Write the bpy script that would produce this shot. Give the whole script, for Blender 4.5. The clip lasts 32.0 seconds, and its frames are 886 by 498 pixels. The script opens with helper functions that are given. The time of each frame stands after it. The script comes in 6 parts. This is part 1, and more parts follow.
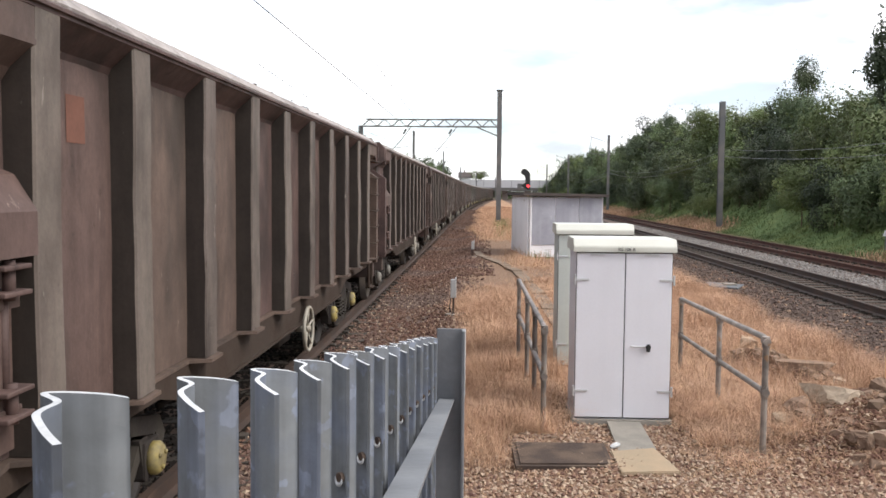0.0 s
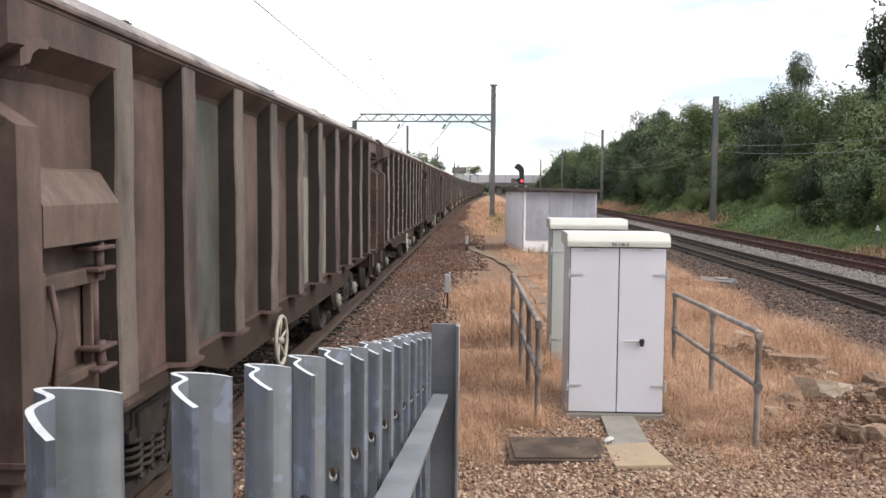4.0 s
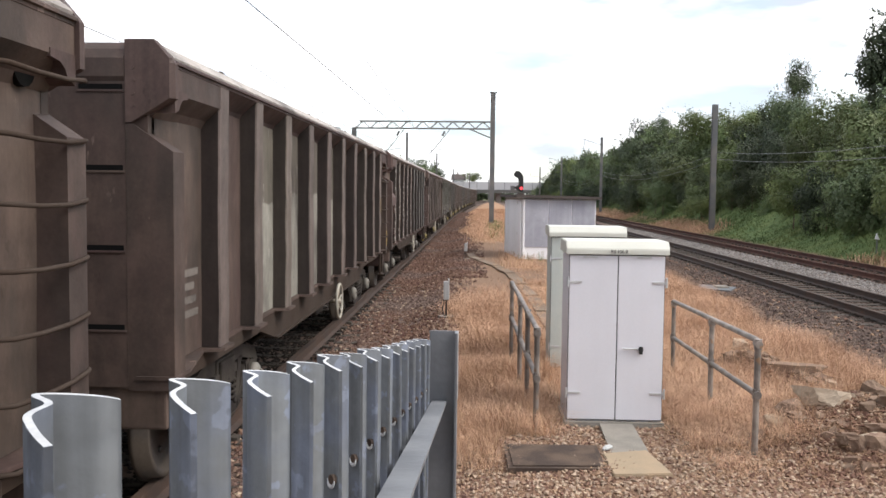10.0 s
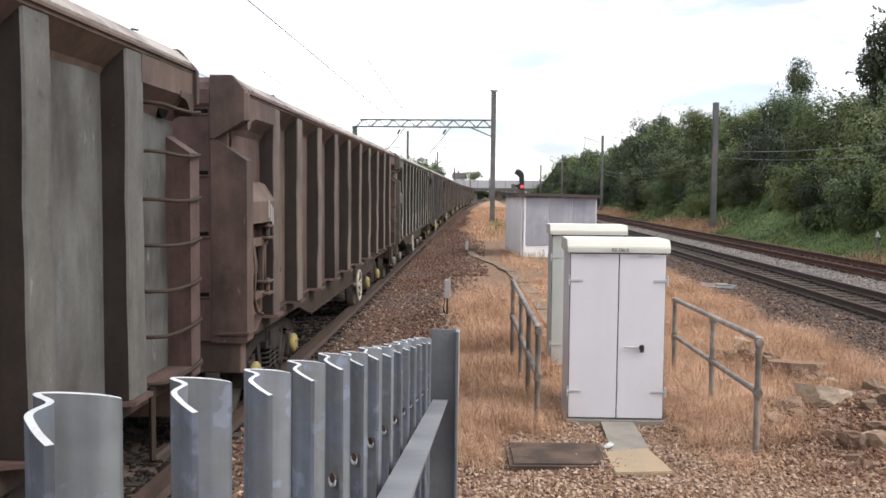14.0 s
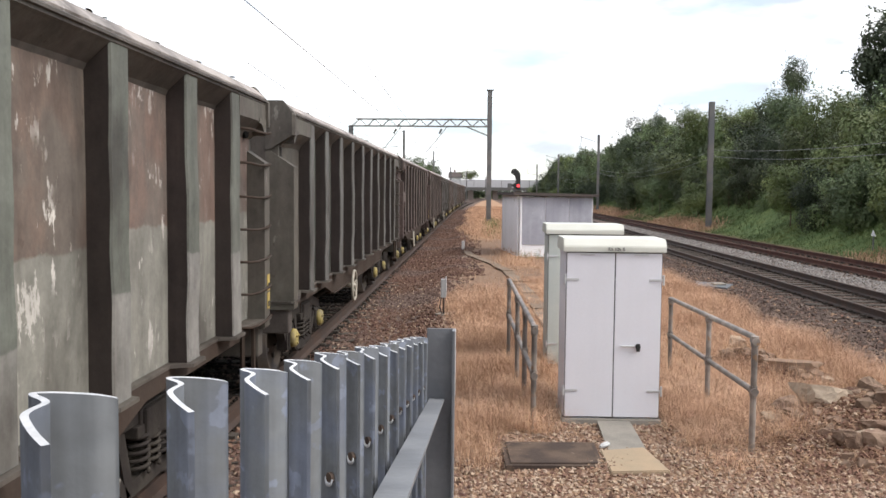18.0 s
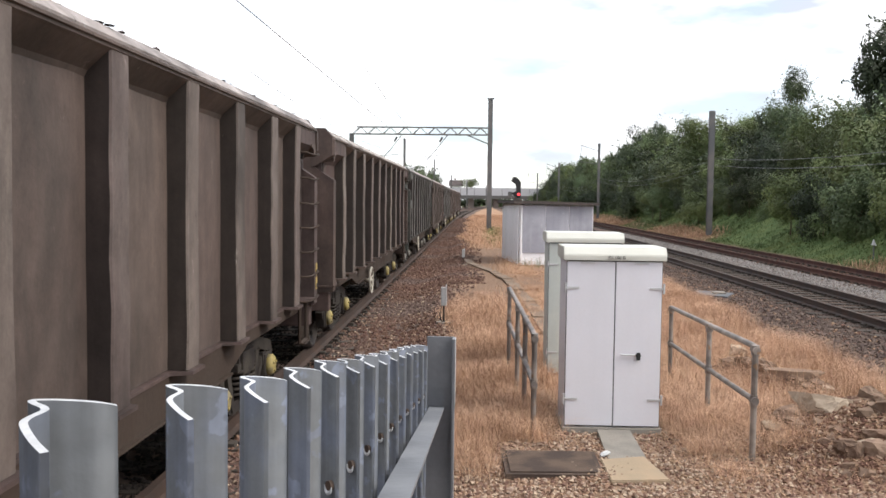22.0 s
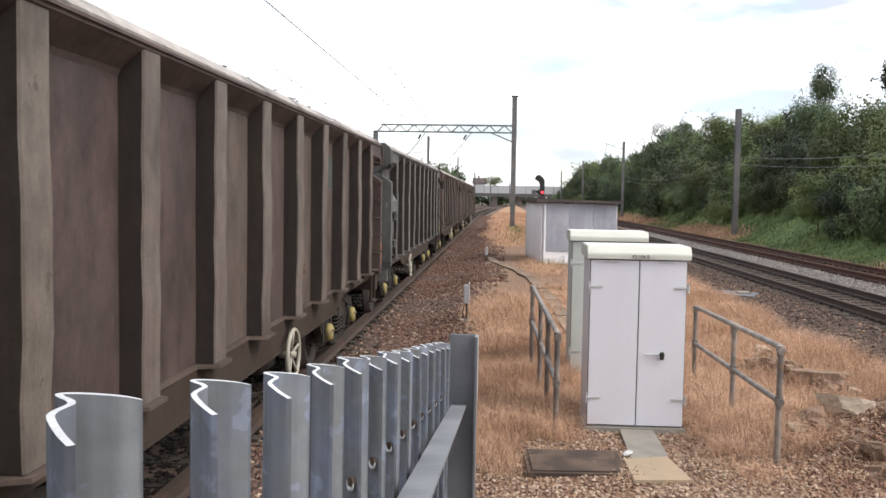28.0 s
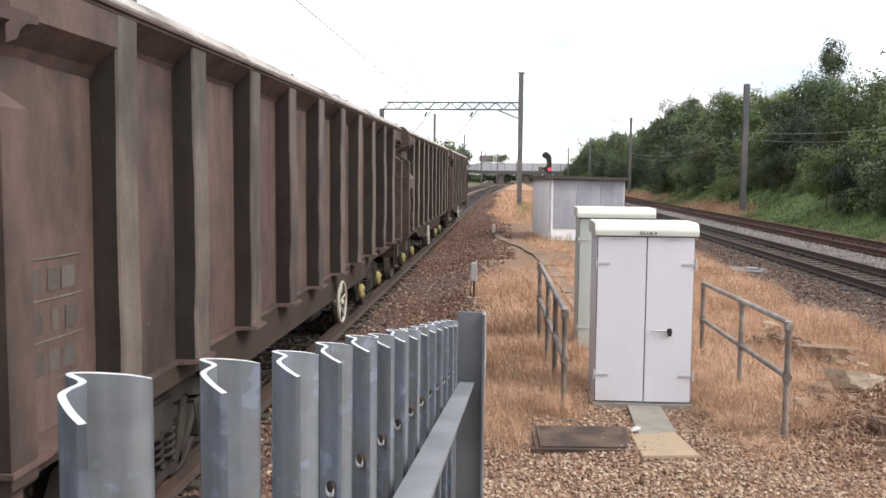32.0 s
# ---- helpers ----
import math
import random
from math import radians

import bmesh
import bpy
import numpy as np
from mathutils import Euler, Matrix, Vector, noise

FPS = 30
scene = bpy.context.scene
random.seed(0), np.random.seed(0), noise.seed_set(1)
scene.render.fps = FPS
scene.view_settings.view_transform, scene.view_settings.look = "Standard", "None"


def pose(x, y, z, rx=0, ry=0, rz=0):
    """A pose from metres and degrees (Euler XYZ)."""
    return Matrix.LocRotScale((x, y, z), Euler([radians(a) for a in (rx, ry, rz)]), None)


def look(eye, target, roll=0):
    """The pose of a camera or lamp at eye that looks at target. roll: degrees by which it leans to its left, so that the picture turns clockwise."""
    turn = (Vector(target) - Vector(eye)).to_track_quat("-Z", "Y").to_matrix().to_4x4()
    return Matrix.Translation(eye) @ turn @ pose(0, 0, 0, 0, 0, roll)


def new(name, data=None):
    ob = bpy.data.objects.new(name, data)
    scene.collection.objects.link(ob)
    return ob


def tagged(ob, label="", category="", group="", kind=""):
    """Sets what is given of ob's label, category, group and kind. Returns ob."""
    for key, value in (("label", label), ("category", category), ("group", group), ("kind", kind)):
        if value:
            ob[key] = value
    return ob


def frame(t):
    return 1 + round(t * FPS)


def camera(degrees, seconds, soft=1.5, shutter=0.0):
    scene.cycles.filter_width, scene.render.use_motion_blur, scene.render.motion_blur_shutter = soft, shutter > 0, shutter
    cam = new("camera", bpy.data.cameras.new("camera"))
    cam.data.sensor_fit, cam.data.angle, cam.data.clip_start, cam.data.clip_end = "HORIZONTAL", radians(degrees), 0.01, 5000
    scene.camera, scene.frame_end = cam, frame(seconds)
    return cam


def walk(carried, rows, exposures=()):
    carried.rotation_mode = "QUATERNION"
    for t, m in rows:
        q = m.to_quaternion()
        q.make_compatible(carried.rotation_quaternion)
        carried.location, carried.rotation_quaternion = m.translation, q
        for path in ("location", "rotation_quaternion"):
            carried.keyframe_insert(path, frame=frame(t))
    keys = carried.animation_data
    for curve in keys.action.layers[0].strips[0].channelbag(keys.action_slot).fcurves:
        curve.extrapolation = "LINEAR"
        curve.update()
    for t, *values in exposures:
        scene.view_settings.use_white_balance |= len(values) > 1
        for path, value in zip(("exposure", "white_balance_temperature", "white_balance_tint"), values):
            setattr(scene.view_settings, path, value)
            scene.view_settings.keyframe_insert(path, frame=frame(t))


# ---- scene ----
cam = camera(53.0, 32.0, soft=1.6)
PATH = [
    (0.0, pose(0, 0, 2.27, 86.30, -0.48, 2.67)),
    (0.5, pose(0, 0, 2.27, 85.99, -0.55, 2.93)),
    (1.0, pose(0, 0, 2.27, 85.78, -0.51, 2.70)),
    (1.5, pose(0, 0, 2.27, 85.64, -0.31, 2.56)),
    (2.0, pose(0, 0, 2.27, 85.82, -0.37, 2.61)),
    (2.5, pose(0, 0, 2.27, 85.88, -0.38, 2.57)),
    (3.0, pose(0, 0, 2.27, 86.01, -0.34, 2.33)),
    (3.5, pose(0, 0, 2.27, 85.98, -0.44, 2.27)),
    (5.5, pose(0, 0, 2.27, 86.00, -0.36, 2.30)),
    (6.0, pose(0, 0, 2.27, 86.13, -0.46, 2.31)),
    (6.5, pose(0, 0, 2.27, 86.23, -0.51, 2.33)),
    (7.0, pose(0, 0, 2.27, 86.25, -0.68, 2.47)),
    (7.5, pose(0, 0, 2.27, 86.12, -0.49, 2.37)),
    (8.0, pose(0, 0, 2.27, 86.35, -0.57, 2.31)),
    (8.5, pose(0, 0, 2.27, 86.37, -0.64, 2.29)),
    (9.0, pose(0, 0, 2.27, 86.59, -0.66, 2.18)),
    (9.5, pose(0, 0, 2.27, 86.60, -0.68, 2.23)),
    (10.0, pose(0, 0, 2.27, 86.43, -0.64, 2.23)),
    (10.5, pose(0, 0, 2.27, 86.09, -0.58, 2.18)),
    (11.0, pose(0, 0, 2.27, 86.31, -0.61, 2.24)),
    (11.5, pose(0, 0, 2.27, 86.44, -0.56, 2.28)),
    (12.0, pose(0, 0, 2.27, 86.68, -0.71, 2.30)),
    (12.5, pose(0, 0, 2.27, 86.74, -0.68, 2.31)),
    (13.0, pose(0, 0, 2.27, 86.53, -0.65, 2.34)),
    (13.5, pose(0, 0, 2.27, 86.43, -0.71, 2.34)),
    (14.0, pose(0, 0, 2.27, 86.33, -0.55, 2.28)),
    (14.5, pose(0, 0, 2.27, 86.04, -0.58, 2.17)),
    (16.5, pose(0, 0, 2.27, 86.52, -0.76, 2.32)),
    (17.0, pose(0, 0, 2.27, 86.51, -0.55, 2.20)),
    (17.5, pose(0, 0, 2.27, 86.42, -0.61, 2.07)),
    (18.0, pose(0, 0, 2.27, 86.29, -0.53, 2.04)),
    (18.5, pose(0, 0, 2.27, 86.41, -0.53, 2.11)),
    (19.0, pose(0, 0, 2.27, 86.61, -0.57, 2.16)),
    (19.5, pose(0, 0, 2.27, 86.38, -0.56, 2.11)),
    (20.0, pose(0, 0, 2.27, 86.59, -0.66, 2.10)),
    (20.5, pose(0, 0, 2.27, 86.73, -0.71, 2.19)),
    (21.0, pose(0, 0, 2.27, 86.90, -0.72, 2.16)),
    (21.5, pose(0, 0, 2.27, 86.60, -0.67, 2.07)),
    (22.0, pose(0, 0, 2.27, 86.81, -0.68, 2.07)),
    (22.5, pose(0, 0, 2.27, 86.83, -0.68, 2.12)),
    (23.0, pose(0, 0, 2.27, 86.77, -0.71, 2.11)),
    (23.5, pose(0, 0, 2.27, 86.96, -0.80, 2.15)),
    (24.0, pose(0, 0, 2.27, 87.08, -0.85, 2.24)),
    (24.5, pose(0, 0, 2.27, 86.98, -0.84, 2.16)),
    (26.5, pose(0, 0, 2.27, 87.10, -0.96, 2.44)),
    (27.0, pose(0, 0, 2.27, 86.79, -0.93, 3.20)),
    (27.5, pose(0, 0, 2.27, 86.81, -0.95, 3.21)),
    (28.0, pose(0, 0, 2.27, 86.64, -0.95, 3.58)),
    (28.5, pose(0, 0, 2.27, 86.64, -0.95, 3.68)),
    (29.0, pose(0, 0, 2.27, 86.29, -0.85, 3.95)),
    (29.5, pose(0, 0, 2.27, 86.04, -0.81, 4.00)),
    (30.0, pose(0, 0, 2.27, 85.73, -0.76, 3.89)),
    (30.5, pose(0, 0, 2.27, 85.67, -0.73, 3.95)),
    (31.0, pose(0, 0, 2.27, 86.17, -0.86, 4.02)),
    (31.5, pose(0, 0, 2.27, 85.61, -0.71, 4.14)),
    (32.0, pose(0, 0, 2.27, 85.21, -0.53, 4.01)),
]
walk(cam, PATH, exposures=[(0.0, 0.15), (28.0, 0.14), (30.0, 0.20), (32.0, 0.28)])

# ---- daylight: bright broken cloud, sun veiled ----
world = bpy.data.worlds.new("sky")
scene.world = world
world.use_nodes = True
wt = world.node_tree
wt.nodes.clear()


def wnode(kind, **values):
    n = wt.nodes.new(kind)
    for k, v in values.items():
        n.inputs[k].default_value = v
    return n


sky_tex = wt.nodes.new("ShaderNodeTexSky")
sky_tex.sky_type = "NISHITA"
sky_tex.sun_disc = False
sky_tex.sun_elevation = radians(45)
sky_tex.sun_rotation = radians(104)
sky_gain = wnode("ShaderNodeVectorMath")
sky_gain.operation = "SCALE"
sky_gain.inputs["Scale"].default_value = 0.24
wt.links.new(sky_tex.outputs[0], sky_gain.inputs[0])
coord = wt.nodes.new("ShaderNodeTexCoord")
stretch = wt.nodes.new("ShaderNodeMapping")
stretch.inputs["Scale"].default_value = (1.6, 1.6, 5.5)
stretch.inputs["Location"].default_value = (0.35, 0.0, 0.1)
wt.links.new(coord.outputs["Generated"], stretch.inputs[0])
cloud = wnode("ShaderNodeTexNoise", Scale=1.7, Detail=7.0, Roughness=0.55)
wt.links.new(stretch.outputs[0], cloud.inputs[0])
cover = wt.nodes.new("ShaderNodeValToRGB")
cover.color_ramp.elements[0].position, cover.color_ramp.elements[1].position = 0.40, 0.53
cover.color_ramp.elements[0].color = (0.45, 0.45, 0.45, 1)
wt.links.new(cloud.outputs[0], cover.inputs[0])
body = wnode("ShaderNodeTexNoise", Scale=3.1, Detail=5.0)
wt.links.new(stretch.outputs[0], body.inputs[0])
tone = wt.nodes.new("ShaderNodeValToRGB")
tone.color_ramp.elements[0].position, tone.color_ramp.elements[1].position = 0.36, 0.50
tone.color_ramp.elements[0].color, tone.color_ramp.elements[1].color = (0.74, 0.79, 0.90, 1), (1.45, 1.45, 1.49, 1)
wt.links.new(body.outputs[0], tone.inputs[0])
mixed = wt.nodes.new("ShaderNodeMixRGB")
wt.links.new(cover.outputs[0], mixed.inputs[0])
wt.links.new(sky_gain.outputs[0], mixed.inputs[1])
wt.links.new(tone.outputs[0], mixed.inputs[2])
background = wnode("ShaderNodeBackground", Strength=1.0)
wt.links.new(mixed.outputs[0], background.inputs[0])
wt.links.new(background.outputs[0], wt.nodes.new("ShaderNodeOutputWorld").inputs[0])

sun = new("sun", bpy.data.lights.new("sun", "SUN"))
sun.data.energy, sun.data.angle, sun.data.color = 3.3, radians(30), (1.0, 0.96, 0.90)
sun.matrix_world = look((33, -8, 35), (0, 0, 0))


# ---- materials ----
def material(name, colour, rough=0.8, metal=0.0, vary=0.25, grain=30.0, blotch=2.0, bump=0.3, second=None,
             streak=0.0, per="object", hue=0.0, stretch_z=1.0, spots=None, spot_cut=0.62, streak_scale=9.0):
    """A worn surface: colour broken up by grain and blotches, a second colour where the blotches lie, streaks down the face."""
    m = bpy.data.materials.new(name)
    m.use_nodes = True
    t = m.node_tree
    bsdf = t.nodes["Principled BSDF"]
    bsdf.inputs["Metallic"].default_value = metal
    if rough >= 0.8:
        bsdf.inputs["Specular IOR Level"].default_value = 0.15
    link = t.links.new

    def n(kind):
        return t.nodes.new(kind)

    def math_node(op, a, b):
        k = n("ShaderNodeMath")
        k.operation = op
        for i, v in enumerate((a, b)):
            if isinstance(v, (int, float)):
                k.inputs[i].default_value = v
            else:
                link(v, k.inputs[i])
        return k.outputs[0]

    where = n("ShaderNodeTexCoord")
    if per == "object":
        info = n("ShaderNodeObjectInfo").outputs["Random"]
    else:
        info = n("ShaderNodeNewGeometry").outputs["Random Per Island"]
    shift = n("ShaderNodeVectorMath")
    shift.operation = "ADD"
    link(where.outputs["Object"], shift.inputs[0])
    if per == "object":
        spread = math_node("MULTIPLY", info, 40.0)
        comb = n("ShaderNodeCombineXYZ")
        for i in range(3):
            link(spread, comb.inputs[i])
        link(comb.outputs[0], shift.inputs[1])
    stretched = n("ShaderNodeMapping")
    stretched.inputs["Scale"].default_value = (1, 1, stretch_z)
    link(shift.outputs[0], stretched.inputs[0])

    def noise_tex(scale, detail, source):
        k = n("ShaderNodeTexNoise")
        k.inputs["Scale"].default_value, k.inputs["Detail"].default_value = scale, detail
        link(source, k.inputs["Vector"])
        return k.outputs[0]

    fine = noise_tex(grain, 6, shift.outputs[0])
    big = noise_tex(blotch, 5, stretched.outputs[0])
    value = math_node("ADD", math_node("MULTIPLY", math_node("SUBTRACT", fine, 0.5), vary * 1.6),
                      math_node("MULTIPLY", math_node("SUBTRACT", big, 0.5), vary * 2.4))
    value = math_node("ADD", value, math_node("MULTIPLY", math_node("SUBTRACT", info, 0.5), vary))
    if streak:
        lines = n("ShaderNodeMapping")
        lines.inputs["Scale"].default_value = (streak_scale, streak_scale, 0.35 * streak_scale / 9)
        link(shift.outputs[0], lines.inputs[0])
        value = math_node("ADD", value, math_node("MULTIPLY", math_node("SUBTRACT", noise_tex(1.0, 5, lines.outputs[0]), 0.5), streak * 2.5))
    base = n("ShaderNodeMixRGB")
    base.inputs[1].default_value = (*colour, 1)
    base.inputs[2].default_value = (*(second or colour), 1)
    ramp = n("ShaderNodeValToRGB")
    ramp.color_ramp.elements[0].position, ramp.color_ramp.elements[1].position = 0.44, 0.62
    link(big, ramp.inputs[0])
    link(ramp.outputs[0], base.inputs[0])
    out = base.outputs[0]
    if spots:
        top = n("ShaderNodeMixRGB")
        cut = n("ShaderNodeValToRGB")
        cut.color_ramp.elements[0].position, cut.color_ramp.elements[1].position = spot_cut, spot_cut + 0.04
        link(noise_tex(blotch * 3.1, 7, shift.outputs[0]), cut.inputs[0])
        link(cut.outputs[0], top.inputs[0])
        link(out, top.inputs[1])
        top.inputs[2].default_value = (*spots, 1)
        out = top.outputs[0]
    hsv = n("ShaderNodeHueSaturation")
    link(math_node("ADD", value, 1.0), hsv.inputs["Value"])
    if hue:
        link(math_node("ADD", math_node("MULTIPLY", math_node("SUBTRACT", info, 0.5), hue), 0.5), hsv.inputs["Hue"])
    link(out, hsv.inputs["Color"])
    link(hsv.outputs[0], bsdf.inputs["Base Color"])
    link(math_node("ADD", math_node("MULTIPLY", math_node("SUBTRACT", big, 0.5), 0.25), rough), bsdf.inputs["Roughness"])
    if bump:
        b = n("ShaderNodeBump")
        b.inputs["Strength"].default_value, b.inputs["Distance"].default_value = bump, 0.01
        link(fine, b.inputs["Height"])
        link(b.outputs[0], bsdf.inputs["Normal"])
    return m


def leaf_material(name, colour, second):
    """Leaves that differ one by one, and in tone from plant to plant."""
    m = material(name, colour, rough=0.6, vary=0.3, grain=3, blotch=0.5, bump=0, second=second, per="island", hue=0.03)
    t = m.node_tree
    bsdf = t.nodes["Principled BSDF"]
    bsdf.inputs["Specular IOR Level"].default_value = 0.3
    plant = t.nodes.new("ShaderNodeHueSaturation")
    chance = t.nodes.new("ShaderNodeObjectInfo").outputs["Random"]
    for socket, lo, hi in (("Hue", 0.475, 0.52), ("Saturation", 1.0, 0.76), ("Value", 0.55, 1.45)):
        k = t.nodes.new("ShaderNodeMapRange")
        k.inputs[3].default_value, k.inputs[4].default_value = lo, hi
        if socket == "Value":
            q = t.nodes.new("ShaderNodeMath")
            q.operation = "MULTIPLY"
            q.inputs[1].default_value = 7.31
            f = t.nodes.new("ShaderNodeMath")
            f.operation = "FRACT"
            t.links.new(chance, q.inputs[0])
            t.links.new(q.outputs[0], f.inputs[0])
            t.links.new(f.outputs[0], k.inputs[0])
        else:
            t.links.new(chance, k.inputs[0])
        t.links.new(k.outputs[0], plant.inputs[socket])
    t.links.new(bsdf.inputs["Base Color"].links[0].from_socket, plant.inputs["Color"])
    t.links.new(plant.outputs[0], bsdf.inputs["Base Color"])
    return m


GALV = material("galvanised_steel", (0.074, 0.079, 0.086), 0.6, 0.05, 0.4, 60, 13, 0.10, (0.066, 0.075, 0.099), 0.7, spots=(0.100, 0.113, 0.150), spot_cut=0.60, streak_scale=48.0)
POST_M = material("dull_galvanised_post", (0.150, 0.156, 0.168), 0.5, 0.1, 0.15, 60, 5, 0.1, (0.185, 0.190, 0.200), 0.3)
CASE = material("pale_grey_case", (0.42, 0.42, 0.42), 0.6, 0, 0.12, 40, 6, 0.1)
# near-white carries the highlight on pale tops, post edge and hole rims
GALV_EDGE = material("steel_edge_highlight", (0.60, 0.60, 0.60), 0.5, 0.1, 0.3, 180, 40, 0.1, (0.42, 0.43, 0.45))
RAIL_PIPE = material("weathered_pipe", (0.165, 0.145, 0.132), 0.5, 0.3, 0.3, 50, 5, 0.15, (0.290, 0.250, 0.220), spots=(0.251, 0.158, 0.098))
CAB_WHITE = material("white_cabinet_paint", (0.70, 0.69, 0.735), 0.45, 0, 0.04, 40, 1.5, 0.04, (0.665, 0.655, 0.695), 0.03)
CAB_ROOF = material("cream_roof_paint", (0.60, 0.595, 0.535), 0.45, 0, 0.05, 40, 2, 0.05, (0.555, 0.55, 0.49))
CAB_GREY = material("grey_green_cabinet_paint", (0.450, 0.488, 0.463), 0.5, 0, 0.08, 40, 1.5, 0.05, (0.500, 0.525, 0.488), 0.05)
STEEL = material("zinc_fitting", (0.55, 0.55, 0.56), 0.4, 0.5, 0.1, 60, 6, 0.1)
BLACK = material("black_rubber", (0.015, 0.015, 0.015), 0.7, 0, 0.2, 40, 4, 0.1)
CONCRETE = material("grey_concrete", (0.258, 0.236, 0.205), 0.9, 0, 0.2, 45, 3, 0.4, (0.198, 0.182, 0.160))
SLAB = material("buff_concrete_slab", (0.342, 0.256, 0.173), 0.9, 0, 0.14, 60, 3, 0.3, (0.287, 0.225, 0.156))
COVER = material("dark_chamber_cover", (0.074, 0.054, 0.045), 0.85, 0, 0.25, 60, 4, 0.4, (0.114, 0.082, 0.062))
RAIL_TOP = material("rusty_rail", (0.042, 0.027, 0.021), 0.7, 0.2, 0.2, 40, 3, 0.2, (0.059, 0.035, 0.025))
SLEEPER_M = material("weathered_sleeper", (0.052, 0.044, 0.037), 0.9, 0, 0.25, 40, 4, 0.5, (0.070, 0.059, 0.050), per="object")
RAIL_RED = material("red_rusted_rail", (0.064, 0.032, 0.026), 0.8, 0.1, 0.2, 40, 3, 0.2, (0.083, 0.041, 0.032))
STONE_LIGHT = material("light_grey_ballast", (0.235, 0.216, 0.201), 0.9, 0, 0.5, 20, 0.5, 0.3, (0.191, 0.171, 0.158), per="island", hue=0.01)
TROUGH_M = material("earth_stained_concrete", (0.224, 0.172, 0.129), 0.9, 0, 0.2, 40, 3, 0.4, (0.172, 0.125, 0.092))
SHEET_M = material("dull_grey_sheet", (0.075, 0.080, 0.086), 0.6, 0.1, 0.2, 40, 3, 0.2)
STONE_RED = material("brown_ballast_stone", (0.145, 0.083, 0.062), 0.9, 0, 0.55, 20, 0.35, 0.3, (0.108, 0.075, 0.063), per="island", hue=0.03)
STONE_GREY = material("grey_ballast_stone", (0.104, 0.074, 0.061), 0.9, 0, 0.6, 20, 0.35, 0.3, (0.082, 0.061, 0.052), per="island", hue=0.03)
STONE_TAN = material("tan_gravel", (0.251, 0.156, 0.109), 0.9, 0, 0.75, 20, 0.5, 0.3, (0.188, 0.116, 0.083), per="island", hue=0.03)
STONE_DARK = material("grimy_shaded_ballast_stone", (0.026, 0.021, 0.018), 0.9, 0, 0.5, 20, 0.5, 0.3, (0.021, 0.017, 0.016), per="island", hue=0.02)
STONE_PALE = material("pale_gravel", (0.381, 0.288, 0.215), 0.9, 0, 0.4, 20, 0.5, 0.3, (0.322, 0.239, 0.176), per="island", hue=0.02)
STONE_SPOIL = material("brown_spoil", (0.215, 0.132, 0.091), 0.95, 0, 0.7, 20, 0.5, 0.4, (0.142, 0.082, 0.056), per="island", hue=0.03)
RUBBLE_M = material("broken_rubble", (0.225, 0.156, 0.113), 0.95, 0, 0.5, 24, 5.0, 0.8, (0.145, 0.096, 0.070), per="object")
RUBBLE_PALE = material("pale_broken_concrete", (0.45, 0.36, 0.27), 0.95, 0, 0.35, 26, 6.0, 0.9, (0.34, 0.26, 0.19), per="object")
STRAW = material("dry_grass", (0.57, 0.365, 0.245), 0.85, 0, 0.6, 5, 0.6, 0, (0.30, 0.18, 0.115), per="island", hue=0.025)
GRASS = material("green_grass", (0.104, 0.142, 0.055), 0.8, 0, 0.5, 5, 0.4, 0, (0.159, 0.185, 0.072), per="island", hue=0.04)
SHED_WHITE = material("flaking_white_paint", (0.883, 0.869, 0.889), 0.8, 0, 0.08, 20, 1.2, 0.2, (0.80, 0.79, 0.80), 0.03, spots=(0.428, 0.370, 0.313), spot_cut=0.68)
SHED_GREY = material("grey_steel_door", (0.313, 0.313, 0.359), 0.7, 0, 0.15, 20, 0.9, 0.15, (0.376, 0.376, 0.420), 0.15, spots=(0.470, 0.470, 0.501), spot_cut=0.67)
SHED_ROOF = material("dark_felt_roof", (0.09, 0.075, 0.07), 0.9, 0, 0.2, 20, 1, 0.3)
MAST_M = material("weathered_mast_steel", (0.128, 0.128, 0.131), 0.6, 0.3, 0.15, 20, 1, 0.1, (0.165, 0.150, 0.143))
BOOM_M = material("galvanised_boom", (0.185, 0.180, 0.172), 0.85, 0.0, 0.1, 20, 1, 0.1)
WIRE_M = material("copper_wire", (0.154, 0.154, 0.169), 0.5, 0.3, 0.1, 20, 1, 0)
BRIDGE_M = material("pale_parapet", (0.52, 0.51, 0.53), 0.8, 0, 0.08, 3, 0.1, 0.1, (0.45, 0.44, 0.46), 0.06)
BRIDGE_DARK = material("bridge_girder", (0.12, 0.115, 0.11), 0.8, 0, 0.2, 3, 0.2, 0.1)
PIER_M = material("abutment_masonry", (0.24, 0.20, 0.18), 0.9, 0, 0.2, 3, 0.3, 0.2)
BARK = material("bark", (0.12, 0.09, 0.065), 0.95, 0, 0.3, 20, 2, 0.5)
LEAF_A = leaf_material("bush_leaf", (0.078, 0.112, 0.036), (0.120, 0.156, 0.050))
LEAF_B = leaf_material("dark_leaf", (0.043, 0.065, 0.026), (0.069, 0.089, 0.035))
LEAF_C = leaf_material("light_leaf", (0.119, 0.166, 0.049), (0.084, 0.125, 0.036))


